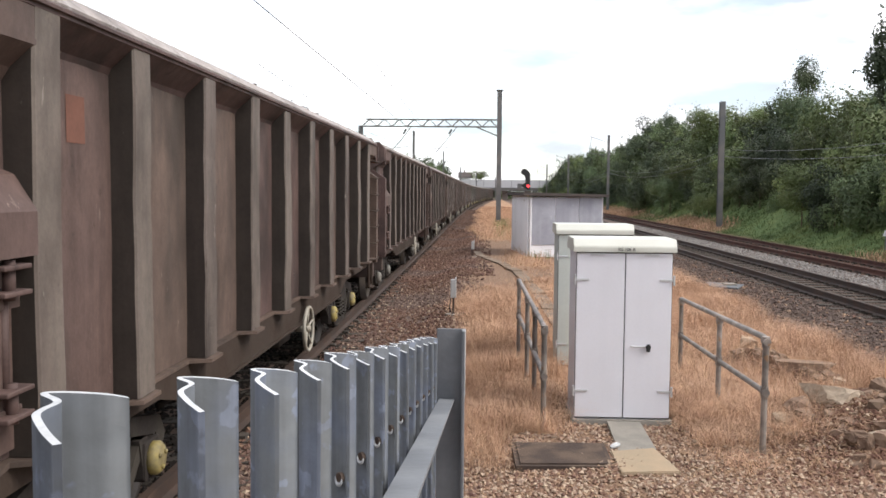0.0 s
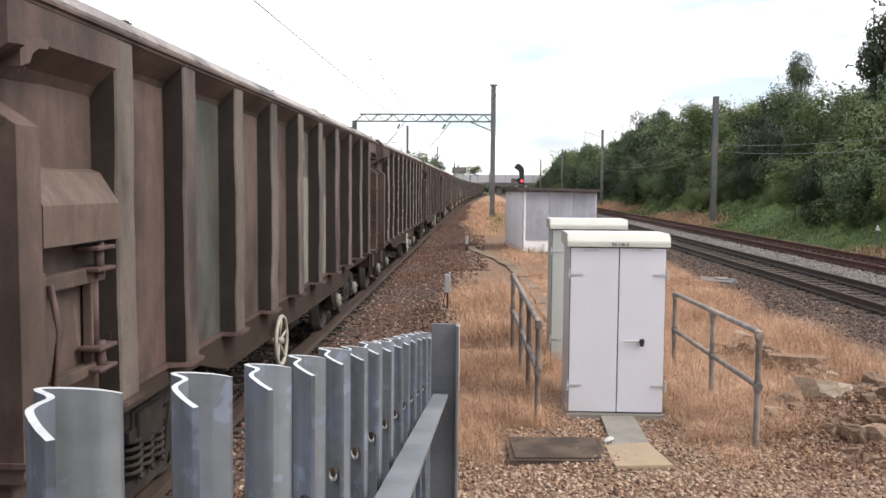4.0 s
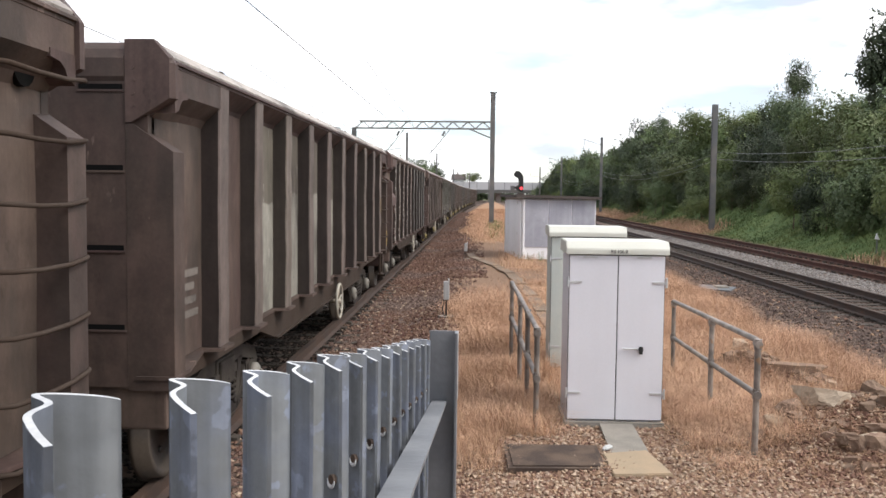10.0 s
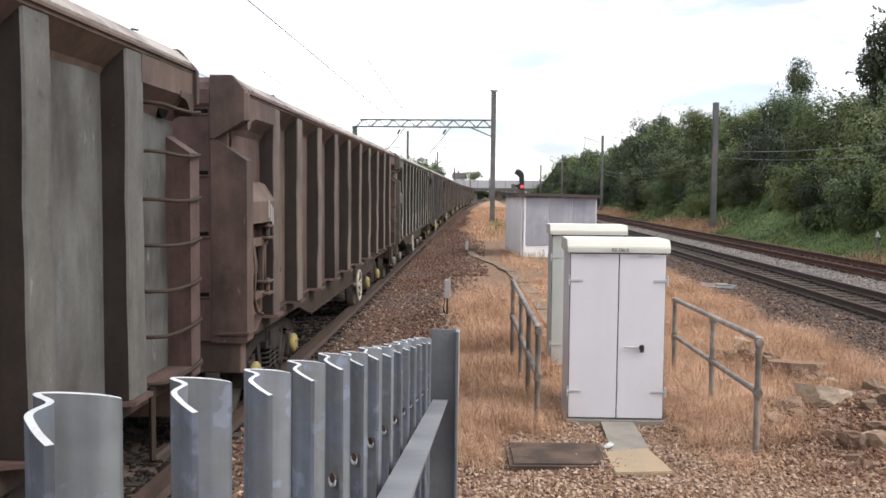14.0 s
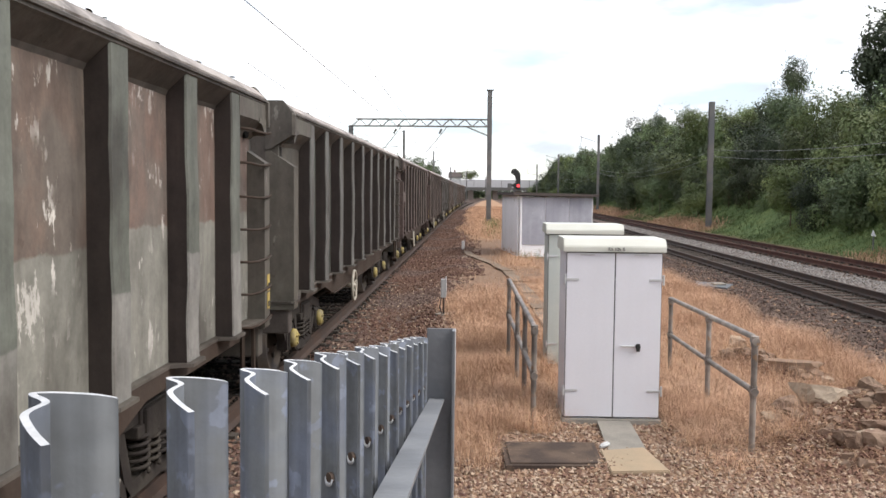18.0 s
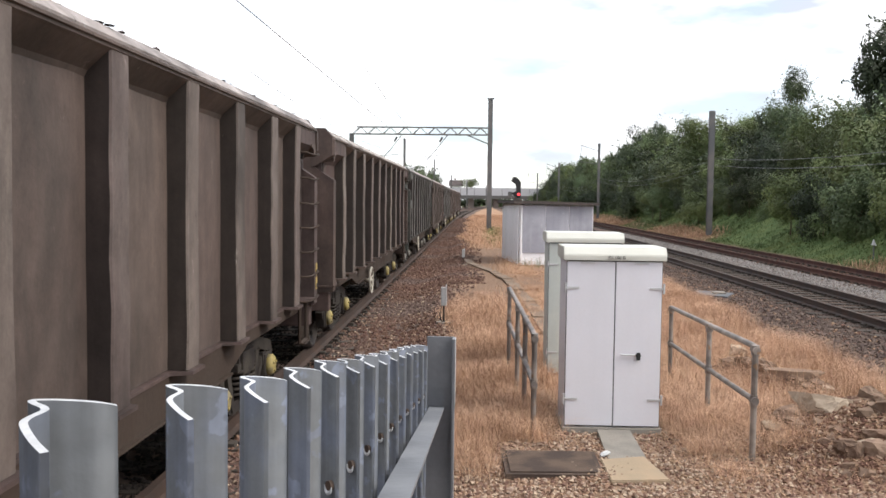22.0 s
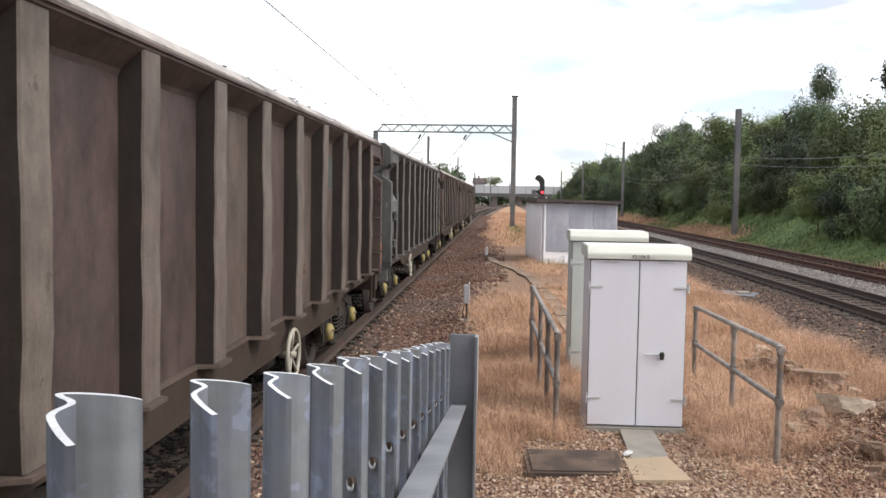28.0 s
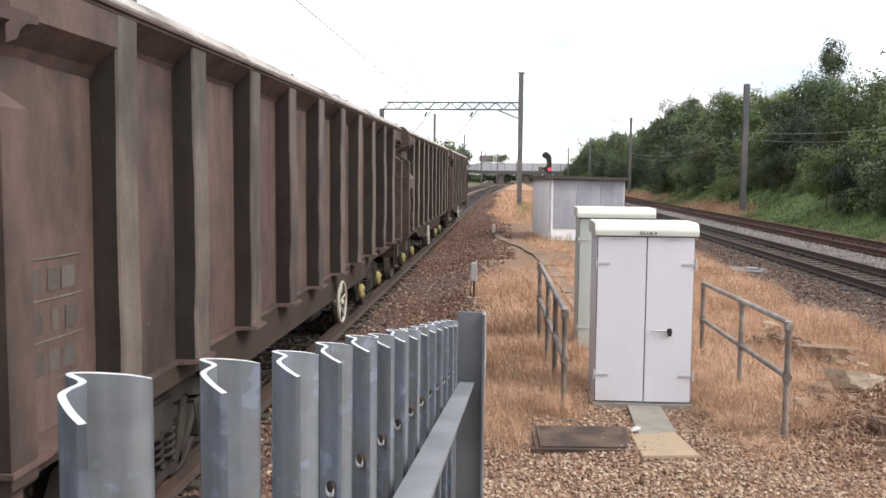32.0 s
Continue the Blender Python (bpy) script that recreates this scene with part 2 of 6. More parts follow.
# ---- mesh tools ----
def box(bm, x0, x1, y0, y1, z0, z1, bevel=0.0):
    vs = [bm.verts.new((x, y, z)) for x in (x0, x1) for y in (y0, y1) for z in (z0, z1)]
    fs = [bm.faces.new([vs[i] for i in q]) for q in ((0, 1, 3, 2), (4, 6, 7, 5), (0, 4, 5, 1), (2, 3, 7, 6), (0, 2, 6, 4), (1, 5, 7, 3))]
    if bevel:
        edges = {e for f in fs for e in f.edges}
        bmesh.ops.bevel(bm, geom=list(edges), offset=bevel, segments=2, affect="EDGES", profile=0.6)
    return bm


def prism(bm, points, to3, a, b, caps=True):
    """Extrudes the outline points (u, v) from a to b; to3(u, v, w) places them."""
    lo = [bm.verts.new(to3(u, v, a)) for u, v in points]
    hi = [bm.verts.new(to3(u, v, b)) for u, v in points]
    k = len(points)
    for i in range(k):
        bm.faces.new((lo[i], lo[(i + 1) % k], hi[(i + 1) % k], hi[i]))
    if caps:
        bm.faces.new(lo[::-1])
        bm.faces.new(hi)
    return bm


def along_y(u, v, w):
    return (u, w, v)


def along_x(u, v, w):
    return (w, u, v)


def along_z(u, v, w):
    return (u, v, w)


def tube(bm, path, r, seg=8, caps=True):
    """A round bar through the points of path."""
    path = [Vector(p) for p in path]
    rings = []
    for i, p in enumerate(path):
        d = (path[min(i + 1, len(path) - 1)] - path[max(i - 1, 0)]).normalized()
        side = d.cross(Vector((0, 0, 1)))
        if side.length < 0.05:
            side = d.cross(Vector((1, 0, 0)))
        side.normalize()
        up = side.cross(d)
        rr = r[i] if isinstance(r, (list, tuple)) else r
        rings.append([bm.verts.new(p + rr * (math.cos(a) * side + math.sin(a) * up)) for a in (2 * math.pi * k / seg for k in range(seg))])
    for a, b in zip(rings, rings[1:]):
        for k in range(seg):
            bm.faces.new((a[k], a[(k + 1) % seg], b[(k + 1) % seg], b[k]))
    if caps:
        bm.faces.new(rings[0][::-1])
        bm.faces.new(rings[-1])
    return bm


def ring(bm, centre, radius, r, seg=28, sec=6):
    """A round ring of bar radius r in the plane across axis ('x')."""
    rows = []
    for i in range(seg):
        a = 2 * math.pi * i / seg
        row = []
        for k in range(sec):
            b = 2 * math.pi * k / sec
            q = radius + r * math.cos(b)
            row.append(bm.verts.new((centre[0] + r * math.sin(b), centre[1] + q * math.cos(a), centre[2] + q * math.sin(a))))
        rows.append(row)
    for i in range(seg):
        a, b = rows[i], rows[(i + 1) % seg]
        for k in range(sec):
            bm.faces.new((a[k], a[(k + 1) % sec], b[(k + 1) % sec], b[k]))
    return bm


def mesh_of(name, bm, mat, smooth=False):
    bmesh.ops.recalc_face_normals(bm, faces=bm.faces[:])
    me = bpy.data.meshes.new(name)
    bm.to_mesh(me)
    bm.free()
    for m in (mat if isinstance(mat, (list, tuple)) else (mat,)):
        me.materials.append(m)
    if smooth:
        for p in me.polygons:
            p.use_smooth = True
    return me


def place(name, me, parent=None, label="", m=None, paint=None):
    ob = new(name, me)
    if parent:
        ob.parent = parent
    if m is not None:
        ob.matrix_basis = m
    if paint:
        ob.material_slots[0].link = "OBJECT"
        ob.material_slots[0].material = paint
    if label:
        tagged(ob, label)
    return ob


def part(name, bm, mat, parent, label="", m=None, smooth=False):
    return place(name, mesh_of(name, bm, mat, smooth), parent, label, m)


def thing(name, label, category, group="", m=None, kind=""):
    ob = new(name)
    ob.empty_display_size = 0.2
    if m is not None:
        ob.matrix_basis = m
    return tagged(ob, label, category, group, kind)


def raw(name, verts, faces, mat, label="", kind="", category="", parent=None, smooth=False):
    me = bpy.data.meshes.new(name)
    me.from_pydata([tuple(map(float, v)) for v in verts] if not isinstance(verts, np.ndarray) else verts.tolist(), [],
                   faces.tolist() if isinstance(faces, np.ndarray) else faces)
    me.materials.append(mat)
    if smooth:
        me.polygons.foreach_set("use_smooth", [True] * len(me.polygons))
    me.update()
    ob = new(name, me)
    if parent:
        ob.parent = parent
    return tagged(ob, label, category, "", kind)


def B():
    return bmesh.new()


# ---- the ground: one sheet to the horizon ----
def ease(a, b, v):
    u = np.clip((v - a) / (b - a), 0, 1)
    return u * u * (3 - 2 * u)


def bend(y):
    """How far the main lines lie to the east of straight at y."""
    return 1.5e-4 * np.maximum(0, np.asarray(y, float) - 85) ** 2


def wave(x, y, s, seed=0.0):
    return (np.sin(x * s + 1.3 * np.sin(y * s * 0.7 + seed)) + np.sin(y * s * 1.1 + 1.7 * np.sin(x * s * 0.6 + seed * 2))) * 0.5


def debris_row(x, y):
    """A row of tipped soil and kerb stones through the grass, 0 to 1."""
    return np.exp(-((x - 3.5 - 0.38 * (12.0 - y)) / 0.24) ** 2) * ease(10.1, 10.5, y) * (1 - ease(11.9, 12.4, y))


def ground_z(x, y):
    x, y = np.asarray(x, float), np.asarray(y, float)
    xb = x - bend(y)
    z = -0.22 + 0.22 * ease(-1.7, -0.5, xb) - 0.22 * ease(4.6, 6.6, x)
    bank = ease(14.4, 23, x) * 3.6 * (1 - ease(200, 255, y))
    # the western bank is added unseen, to keep light from under the wagons
    z = z + bank + 3.2 * ease(-9.0, -13, xb) * (1 - ease(55, 90, y))
    z = z + (0.42 + 0.07 * wave(x, y, 6.0, 1)) * np.exp(-((x - 4.15) ** 2 / 0.8 + (y - 8.4) ** 2 / 0.8)) + 0.10 * np.exp(-((x - 3.35) ** 2 / 0.3 + (y - 8.3) ** 2 / 0.4)) + 0.08 * np.exp(-((x - 3.95) ** 2 / 0.3 + (y - 12.0) ** 2 / 0.7)) + 0.09 * debris_row(x, y)
    near = np.exp(-((y - 12) / 30) ** 2)
    z = z + near * (0.025 * wave(x, y, 2.3) + 0.012 * wave(x, y, 7.1, 2)) * ease(-0.8, 0.2, x) * (1 - ease(7, 8, x) * 0.7)
    return z


def ground_material():
    m = bpy.data.materials.new("trackside_ground")
    m.use_nodes = True
    t = m.node_tree
    bsdf = t.nodes["Principled BSDF"]
    bsdf.inputs["Roughness"].default_value = 0.95
    bsdf.inputs["Specular IOR Level"].default_value = 0.2
    where = t.nodes.new("ShaderNodeTexCoord").outputs["Object"]
    mask = t.nodes.new("ShaderNodeVertexColor")
    mask.layer_name = "cover"
    parts = t.nodes.new("ShaderNodeSeparateColor")
    t.links.new(mask.outputs[0], parts.inputs[0])

    def noise_tex(scale, detail=6):
        k = t.nodes.new("ShaderNodeTexNoise")
        k.inputs["Scale"].default_value, k.inputs["Detail"].default_value = scale, detail
        t.links.new(where, k.inputs["Vector"])
        return k.outputs[0]

    def two(a, b, fac):
        k = t.nodes.new("ShaderNodeMixRGB")
        for i, v in ((0, fac), (1, a), (2, b)):
            if isinstance(v, tuple):
                k.inputs[i].default_value = (*v, 1)
            else:
                t.links.new(v, k.inputs[i])
        return k.outputs[0]

    def sharp(v, a, b):
        k = t.nodes.new("ShaderNodeMapRange")
        k.inputs[1].default_value, k.inputs[2].default_value = a, b
        t.links.new(v, k.inputs[0])
        return k.outputs[0]

    def rough_edge(channel, scale):
        k = t.nodes.new("ShaderNodeMath")
        k.operation = "ADD"
        t.links.new(channel, k.inputs[0])
        t.links.new(noise_tex(scale), k.inputs[1])
        return sharp(k.outputs[0], 0.78, 1.32)

    soil = two((0.15, 0.090, 0.060), (0.25, 0.165, 0.112), sharp(noise_tex(14), 0.35, 0.65))
    stony = t.nodes.new("ShaderNodeTexVoronoi")
    stony.inputs["Scale"].default_value = 16
    t.links.new(where, stony.inputs["Vector"])
    ballast = two((0.078, 0.054, 0.044), (0.155, 0.108, 0.087), stony.outputs["Color"])
    straw = two((0.255, 0.15, 0.09), (0.40, 0.255, 0.16), sharp(noise_tex(5), 0.35, 0.65))
    green = two((0.085, 0.135, 0.05), (0.15, 0.19, 0.07), sharp(noise_tex(1.2), 0.35, 0.65))
    col = two(soil, ballast, rough_edge(parts.outputs[0], 3))
    col = two(col, straw, rough_edge(parts.outputs[1], 2.2))
    col = two(col, green, rough_edge(parts.outputs[2], 0.9))
    t.links.new(col, bsdf.inputs["Base Color"])
    b = t.nodes.new("ShaderNodeBump")
    b.inputs["Strength"].default_value, b.inputs["Distance"].default_value = 0.6, 0.04
    t.links.new(noise_tex(22), b.inputs["Height"])
    t.links.new(b.outputs[0], bsdf.inputs["Normal"])
    return m


def straw_cover(x, y):
    """Where dry grass grows on the island between the lines, 0 to 1."""
    x, y = np.asarray(x, float), np.asarray(y, float)
    xb = x - bend(y)
    left = ease(-0.75, -0.25, xb + 0.25 * wave(x, y, 1.1)) * (1 - ease(0.55, 0.95, x)) * ease(6.9, 7.8, y) * (1 - ease(13, 24, y))
    right = ease(1.68, 2.1, x) * (1 - ease(4.7, 5.3, x + 0.35 * wave(x, y, 0.9, 1) - 0.02 * (y - 10))) * ease(6.95, 8.2, y + 0.45 * wave(x, y, 1.7) + 0.3 * wave(x, y, 4.1, 2)) * (1 - ease(23, 28, y))
    right = right * (1 - 0.97 * np.exp(-(((x - 3.85) / 1.32) ** 4 + ((y - 8.0) / 1.1) ** 4))) * (1 - 0.92 * debris_row(x, y)) * (1 - 0.5 * np.exp(-(((x - 3.5) / 0.5) ** 2 + ((y - 10.0) / 0.9) ** 2)))
    middle = ease(0.7, 1.0, x) * (1 - ease(1.9, 2.3, x)) * ease(9.3, 10.5, y) * (1 - ease(20, 26, y))
    far = ease(-1.15, -0.3, xb + 0.4 * wave(x, y, 0.35)) * (1 - ease(4.5, 6.0, x)) * ease(38, 46, y)
    shed = ease(0.4, 1.2, x) * (1 - ease(1.8, 2.4, x)) * ease(24, 29, y) * (1 - ease(33, 36, y)) * 0.8
    lid = ease(0.16, 0.26, x) * (1 - ease(1.12, 1.2, x)) * ease(6.6, 6.8, y) * (1 - ease(8.1, 8.2, y))
    return np.clip(np.maximum.reduce([left, right, middle, far, shed]) * (1 - lid), 0, 1)


gx = np.concatenate([np.array([-900, -400, -180, -90, -50, -30, -20, -14, -10, -8, -6.5, -5]), np.arange(-4, -1, 0.4), np.arange(-1, 6, 0.14), np.arange(6, 26, 0.5),
                     np.array([28, 32, 40, 60, 100, 200, 450, 900])])
gy = np.concatenate([np.array([-900, -300, -100, -40, -20, -10, -4, 0, 3, 5]), np.arange(6, 14, 0.14), np.arange(14, 30, 0.35), np.arange(30, 70, 1.0),
                     np.arange(70, 300, 5.0), np.array([320, 380, 500, 800, 1500, 3000])])
GX, GY = np.meshgrid(gx, gy)
GZ = ground_z(GX, GY)
gverts = np.stack([GX.ravel(), GY.ravel(), GZ.ravel()], 1)
gi = np.arange(len(gy) - 1)[:, None] * len(gx) + np.arange(len(gx) - 1)[None, :]
gfaces = np.stack([gi, gi + 1, gi + 1 + len(gx), gi + len(gx)], -1).reshape(-1, 4)
ground = raw("ground", gverts, gfaces, ground_material(), "stony trackside ground with dry grass and ballast", "structure", "ground", smooth=True)
gxb = gverts[:, 0] - bend(gverts[:, 1])
ballast_mask = np.clip((1 - ease(-1.0, -0.1, gxb)) * ease(-12, -10.5, gxb) + ease(4.7, 5.4, gverts[:, 0]) * (1 - ease(14.2, 14.9, gverts[:, 0])), 0, 1)
green_mask = np.clip(ease(14.3, 15.4, gverts[:, 0]) + (1 - ease(-13, -11, gxb)) + ease(320, 400, gverts[:, 1]), 0, 1)
straw_mask = straw_cover(gverts[:, 0], gverts[:, 1])
bank_straw = ease(14.2, 14.9, gverts[:, 0]) * (1 - ease(15.6, 17, gverts[:, 0])) * ease(55, 62, gverts[:, 1]) * (1 - ease(100, 130, gverts[:, 1]))
straw_mask = np.maximum(straw_mask, bank_straw)
green_mask = green_mask * (1 - bank_straw)
cover_layer = ground.data.color_attributes.new("cover", "FLOAT_COLOR", "POINT")
cover_layer.data.foreach_set("color", np.stack([ballast_mask, straw_mask, green_mask, np.ones(len(gverts))], 1).astype(np.float32).ravel())


# ---- the lines ----
RAIL_SECTION = ((-0.036, 0.0), (0.036, 0.0), (0.036, -0.035), (0.012, -0.05), (0.012, -0.13), (0.07, -0.155), (-0.07, -0.155), (-0.012, -0.13), (-0.012, -0.05), (-0.036, -0.035))


def rail_mesh(xc, side, y0, y1, step):
    bm = B()
    rows = []
    for y in np.arange(y0, y1 + 0.1, step):
        rows.append([bm.verts.new((xc + side * 0.753 + float(bend(y)) * (xc < 0) + u, y, v)) for u, v in RAIL_SECTION])
    k = len(RAIL_SECTION)
    for a, b in zip(rows, rows[1:]):
        for i in range(k):
            bm.faces.new((a[i], a[(i + 1) % k], b[(i + 1) % k], b[i]))
    return bm


def sleeper_mesh():
    bm = B()
    prism(bm, ((-0.13, -0.30), (0.13, -0.30), (0.12, -0.16), (-0.12, -0.16)), along_x, -1.28, 1.28)
    for s in (-1, 1):
        box(bm, s * 0.753 - 0.16, s * 0.753 - 0.075, -0.07, 0.07, -0.16, -0.115)
        box(bm, s * 0.753 + 0.075, s * 0.753 + 0.16, -0.07, 0.07, -0.16, -0.115)
    return mesh_of("sleeper", bm, SLEEPER_M)


SLEEPER = sleeper_mesh()


def line(name, xc, label, y0, y1, singles, rest, steel=RAIL_TOP, low=0.0):
    track = thing(name, label, "railway track", kind="structure")
    for s in (-1, 1):
        part("rail", rail_mesh(xc, s, y0, y1, 4.0), steel, track)
    y = singles[0]
    while y < singles[1]:
        place("sleeper", SLEEPER, track, m=pose(xc + float(bend(y)) * (xc < 0), y, low))
        y += 0.66
    vs, fs = [], []
    y = rest[0]
    while y < rest[1]:
        x = xc + float(bend(y)) * (xc < 0)
        k = len(vs)
        vs += [(x + sx * 1.28, y + sy * 0.12, z) for sx in (-1, 1) for sy in (-1, 1) for z in (-0.3, -0.16 + low)]
        fs += [(k, k + 1, k + 3, k + 2), (k + 4, k + 6, k + 7, k + 5), (k, k + 4, k + 5, k + 1), (k + 2, k + 3, k + 7, k + 6), (k + 1, k + 5, k + 7, k + 3)]
        y += 0.66
    raw("distant_sleepers", vs, fs, SLEEPER_M, kind="stuff", parent=track)
    return track


line("track_1", -3.25, "rusty running rails on sleepers in brown ballast", -40, 296, (4, 45), (45, 200), RAIL_TOP, -0.045)
line("track_2", -6.65, "running rails on sleepers beyond the goods train", -40, 296, (0, 0), (10, 200))
line("track_3", 8.80, "grey running rails on exposed sleepers", -40, 296, (11, 90), (90, 200), RAIL_TOP, -0.03)
line("track_4", 12.72, "rusty red running rails beside the bank", -40, 296, (20, 70), (70, 200), RAIL_RED, -0.045)


# ---- loose stone and dry grass ----
OCTA_V = np.array([(1, 0, 0), (-1, 0, 0), (0, 1, 0), (0, -1, 0), (0, 0, 1), (0, 0, -1)], float)
OCTA_F = np.array([(0, 2, 4), (2, 1, 4), (1, 3, 4), (3, 0, 4), (2, 0, 5), (1, 2, 5), (3, 1, 5), (0, 3, 5)])


def stones(name, label, mat, n, x0, x1, y0, y1, lo, hi, seed, keep=None, lift=0.2, curve=False):
    rng = np.random.default_rng(seed)
    x, y = rng.uniform(x0, x1, n), y0 + (y1 - y0) * rng.uniform(0, 1, n) ** 1.5
    if curve:
        x = x + bend(y)
    if keep is not None:
        ok = rng.uniform(0, 1, n) < keep(x, y)
        x, y = x[ok], y[ok]
    n = len(x)
    r = rng.uniform(lo, hi, n) * rng.uniform(0.7, 1.2, n)
    v = OCTA_V[None] * rng.uniform(0.55, 1.15, (n, 6, 1)) + rng.uniform(-0.25, 0.25, (n, 6, 3))
    a, b = rng.uniform(0, 6.28, n), rng.uniform(0, 6.28, n)
    ca, sa, cb, sb = np.cos(a), np.sin(a), np.cos(b), np.sin(b)
    zero, one = np.zeros(n), np.ones(n)
    rz = np.stack([np.stack([ca, -sa, zero], -1), np.stack([sa, ca, zero], -1), np.stack([zero, zero, one], -1)], 1)
    rx = np.stack([np.stack([one, zero, zero], -1), np.stack([zero, cb, -sb], -1), np.stack([zero, sb, cb], -1)], 1)
    v = np.einsum("nij,njk,nmk->nmi", rz, rx, v)
    v[:, :, 2] *= 0.75
    v = v * r[:, None, None] + np.stack([x, y, ground_z(x, y) + lift * r], -1)[:, None]
    f = (OCTA_F[None] + (np.arange(n) * 6)[:, None, None]).reshape(-1, 3)
    return raw(name, v.reshape(-1, 3), f, mat, label, "stuff", "stones")


def blades(name, label, mat, n, x0, x1, y0, y1, lo, hi, seed, keep, width=0.004, lean=0.45, clump=0.0):
    rng = np.random.default_rng(seed)
    x, y = rng.uniform(x0, x1, n), y0 + (y1 - y0) * rng.uniform(0, 1, n) ** 1.4
    ok = rng.uniform(0, 1, n) < keep(x, y) * (1 - clump + clump * (0.5 + 0.5 * wave(x, y, 4.2, 3)))
    x, y = x[ok], y[ok]
    n = len(x)
    h = rng.uniform(lo, hi, n) * (0.75 + 0.5 * (0.5 + 0.5 * wave(x, y, 2.7, 1)))
    a, l = rng.uniform(0, 6.28, n), rng.uniform(0.1, 1.0, n) * lean * h
    w = width * rng.uniform(0.7, 1.5, n) * (1 + y / 14)
    z = ground_z(x, y) - 0.01
    px, py = -np.sin(a), np.cos(a)
    base = np.stack([x, y, z], -1)
    mid = base + np.stack([np.cos(a) * l * 0.35, np.sin(a) * l * 0.35, h * 0.6], -1)
    tip = base + np.stack([np.cos(a) * l, np.sin(a) * l, h * (1 - 0.25 * (l / h))], -1)
    side = np.stack([px * w, py * w, np.zeros(n)], -1)
    v = np.stack([base - side, base + side, mid + side * 0.8, mid - side * 0.8, tip], 1).reshape(-1, 3)
    k = np.arange(n) * 5
    quads = np.stack([k, k + 1, k + 2, k + 3], -1).tolist()
    tris = np.stack([k + 3, k + 2, k + 4], -1).tolist()
    return raw(name, v, quads + tris, mat, label, "stuff", "grass")


stones("track_ballast", "brown crushed stone ballast beside the goods line", STONE_RED, 26000, -2.45, 0.0, 6.5, 48, 0.02, 0.05, 11,
       lambda x, y: (1 - 0.8 * ease(-0.9, -0.1, x)) * (1 - 0.9 * straw_cover(x, y)), curve=True)
stones("far_ballast", "brown crushed stone further along the goods line", STONE_RED, 16000, -2.45, 0.3, 24, 120, 0.03, 0.07, 41,
       lambda x, y: (1 - 0.75 * ease(-0.6, 0.3, x - bend(y))) * (1 - 0.85 * straw_cover(x, y)), curve=True)
stones("shoulder_ballast", "dark grey crushed stone ballast of the far lines", STONE_GREY, 22000, 4.7, 7.95, 9, 48, 0.025, 0.07, 12,
       lambda x, y: ease(4.6, 5.2, x) * (1 - 0.9 * straw_cover(x, y)))
stones("sixfoot_ballast", "pale grey ballast between the far lines", STONE_LIGHT, 14000, 9.75, 11.75, 16, 70, 0.025, 0.06, 13)
# stone colour darkened to hold the shade under the train
stones("fourfoot_ballast", "grimy ballast between the rails of the goods line, darkened for the train's shade", STONE_DARK, 15000, -4.6, -2.3, 5, 40, 0.02, 0.05, 19, curve=True)
stones("cess_ballast", "rusty ballast under the furthest line", STONE_RED, 9000, 11.7, 14.3, 18, 80, 0.025, 0.06, 20)
stones("track_gravel", "grey ballast between the rails of the near line", STONE_GREY, 14000, 7.5, 10.1, 13, 60, 0.02, 0.045, 14)
stones("foreground_gravel", "tan gravel and broken stone on bare soil", STONE_TAN, 40000, -0.6, 5.0, 5.6, 10.0, 0.007, 0.030, 15,
       lambda x, y: (1 - 0.85 * straw_cover(x, y)) * (1 - 0.6 * ease(8.6, 10, y)))
stones("pale_gravel", "pale chips of stone on bare soil", STONE_PALE, 17000, -0.6, 5.0, 5.6, 10.0, 0.006, 0.027, 16,
       lambda x, y: (1 - 0.75 * straw_cover(x, y)) * (1 - 0.5 * ease(8.6, 10, y)), lift=0.5)
stones("ballast_chips", "pale chips in the ballast beside the goods line", STONE_PALE, 2600, -2.4, 0.0, 7, 40, 0.015, 0.035, 18, lambda x, y: 1 - 0.9 * straw_cover(x, y), lift=0.5, curve=True)
stones("spoil_stones", "brown spoil heap of soil and broken stone", STONE_SPOIL, 34000, 2.5, 5.8, 7.0, 12.9, 0.006, 0.034, 17,
       lambda x, y: np.maximum(np.exp(-(((x - 3.85) / 1.25) ** 4 + ((y - 8.1) / 1.15) ** 4)), debris_row(x, y)), lift=0.4)
stones("shoulder_chips", "paler broken stones in the dark ballast", STONE_TAN, 2600, 4.7, 7.75, 9, 48, 0.02, 0.05, 31, lambda x, y: ease(4.6, 5.2, x) * (1 - 0.9 * straw_cover(x, y)), lift=0.5)
blades("dry_grass", "straw-coloured dry grass", STRAW, 210000, -0.9, 5.6, 6.6, 28, 0.05, 0.17, 21, straw_cover, 0.0011, 2.6, 0.7)
blades("tall_dry_grass", "tall bleached grass stalks", STRAW, 150000, 1.9, 5.6, 8.6, 26, 0.12, 0.42, 22, lambda x, y: straw_cover(x, y) * (0.25 + 0.75 * ease(2.9, 4.2, x)), 0.0006, 1.5, 0.75)
blades("tufted_dry_grass", "tangled dry grass beside the handrail", STRAW, 80000, -0.7, 1.0, 6.8, 20, 0.10, 0.34, 28, straw_cover, 0.0007, 1.7, 0.8)
blades("matted_dry_grass", "long matted dry grass round the handrail posts", STRAW, 60000, 1.95, 3.2, 7.9, 10.6, 0.08, 0.26, 29, lambda x, y: straw_cover(x, y) * (0.35 + 0.65 * np.exp(-((x - 2.5) / 0.5) ** 2)), 0.0008, 2.0, 0.85)
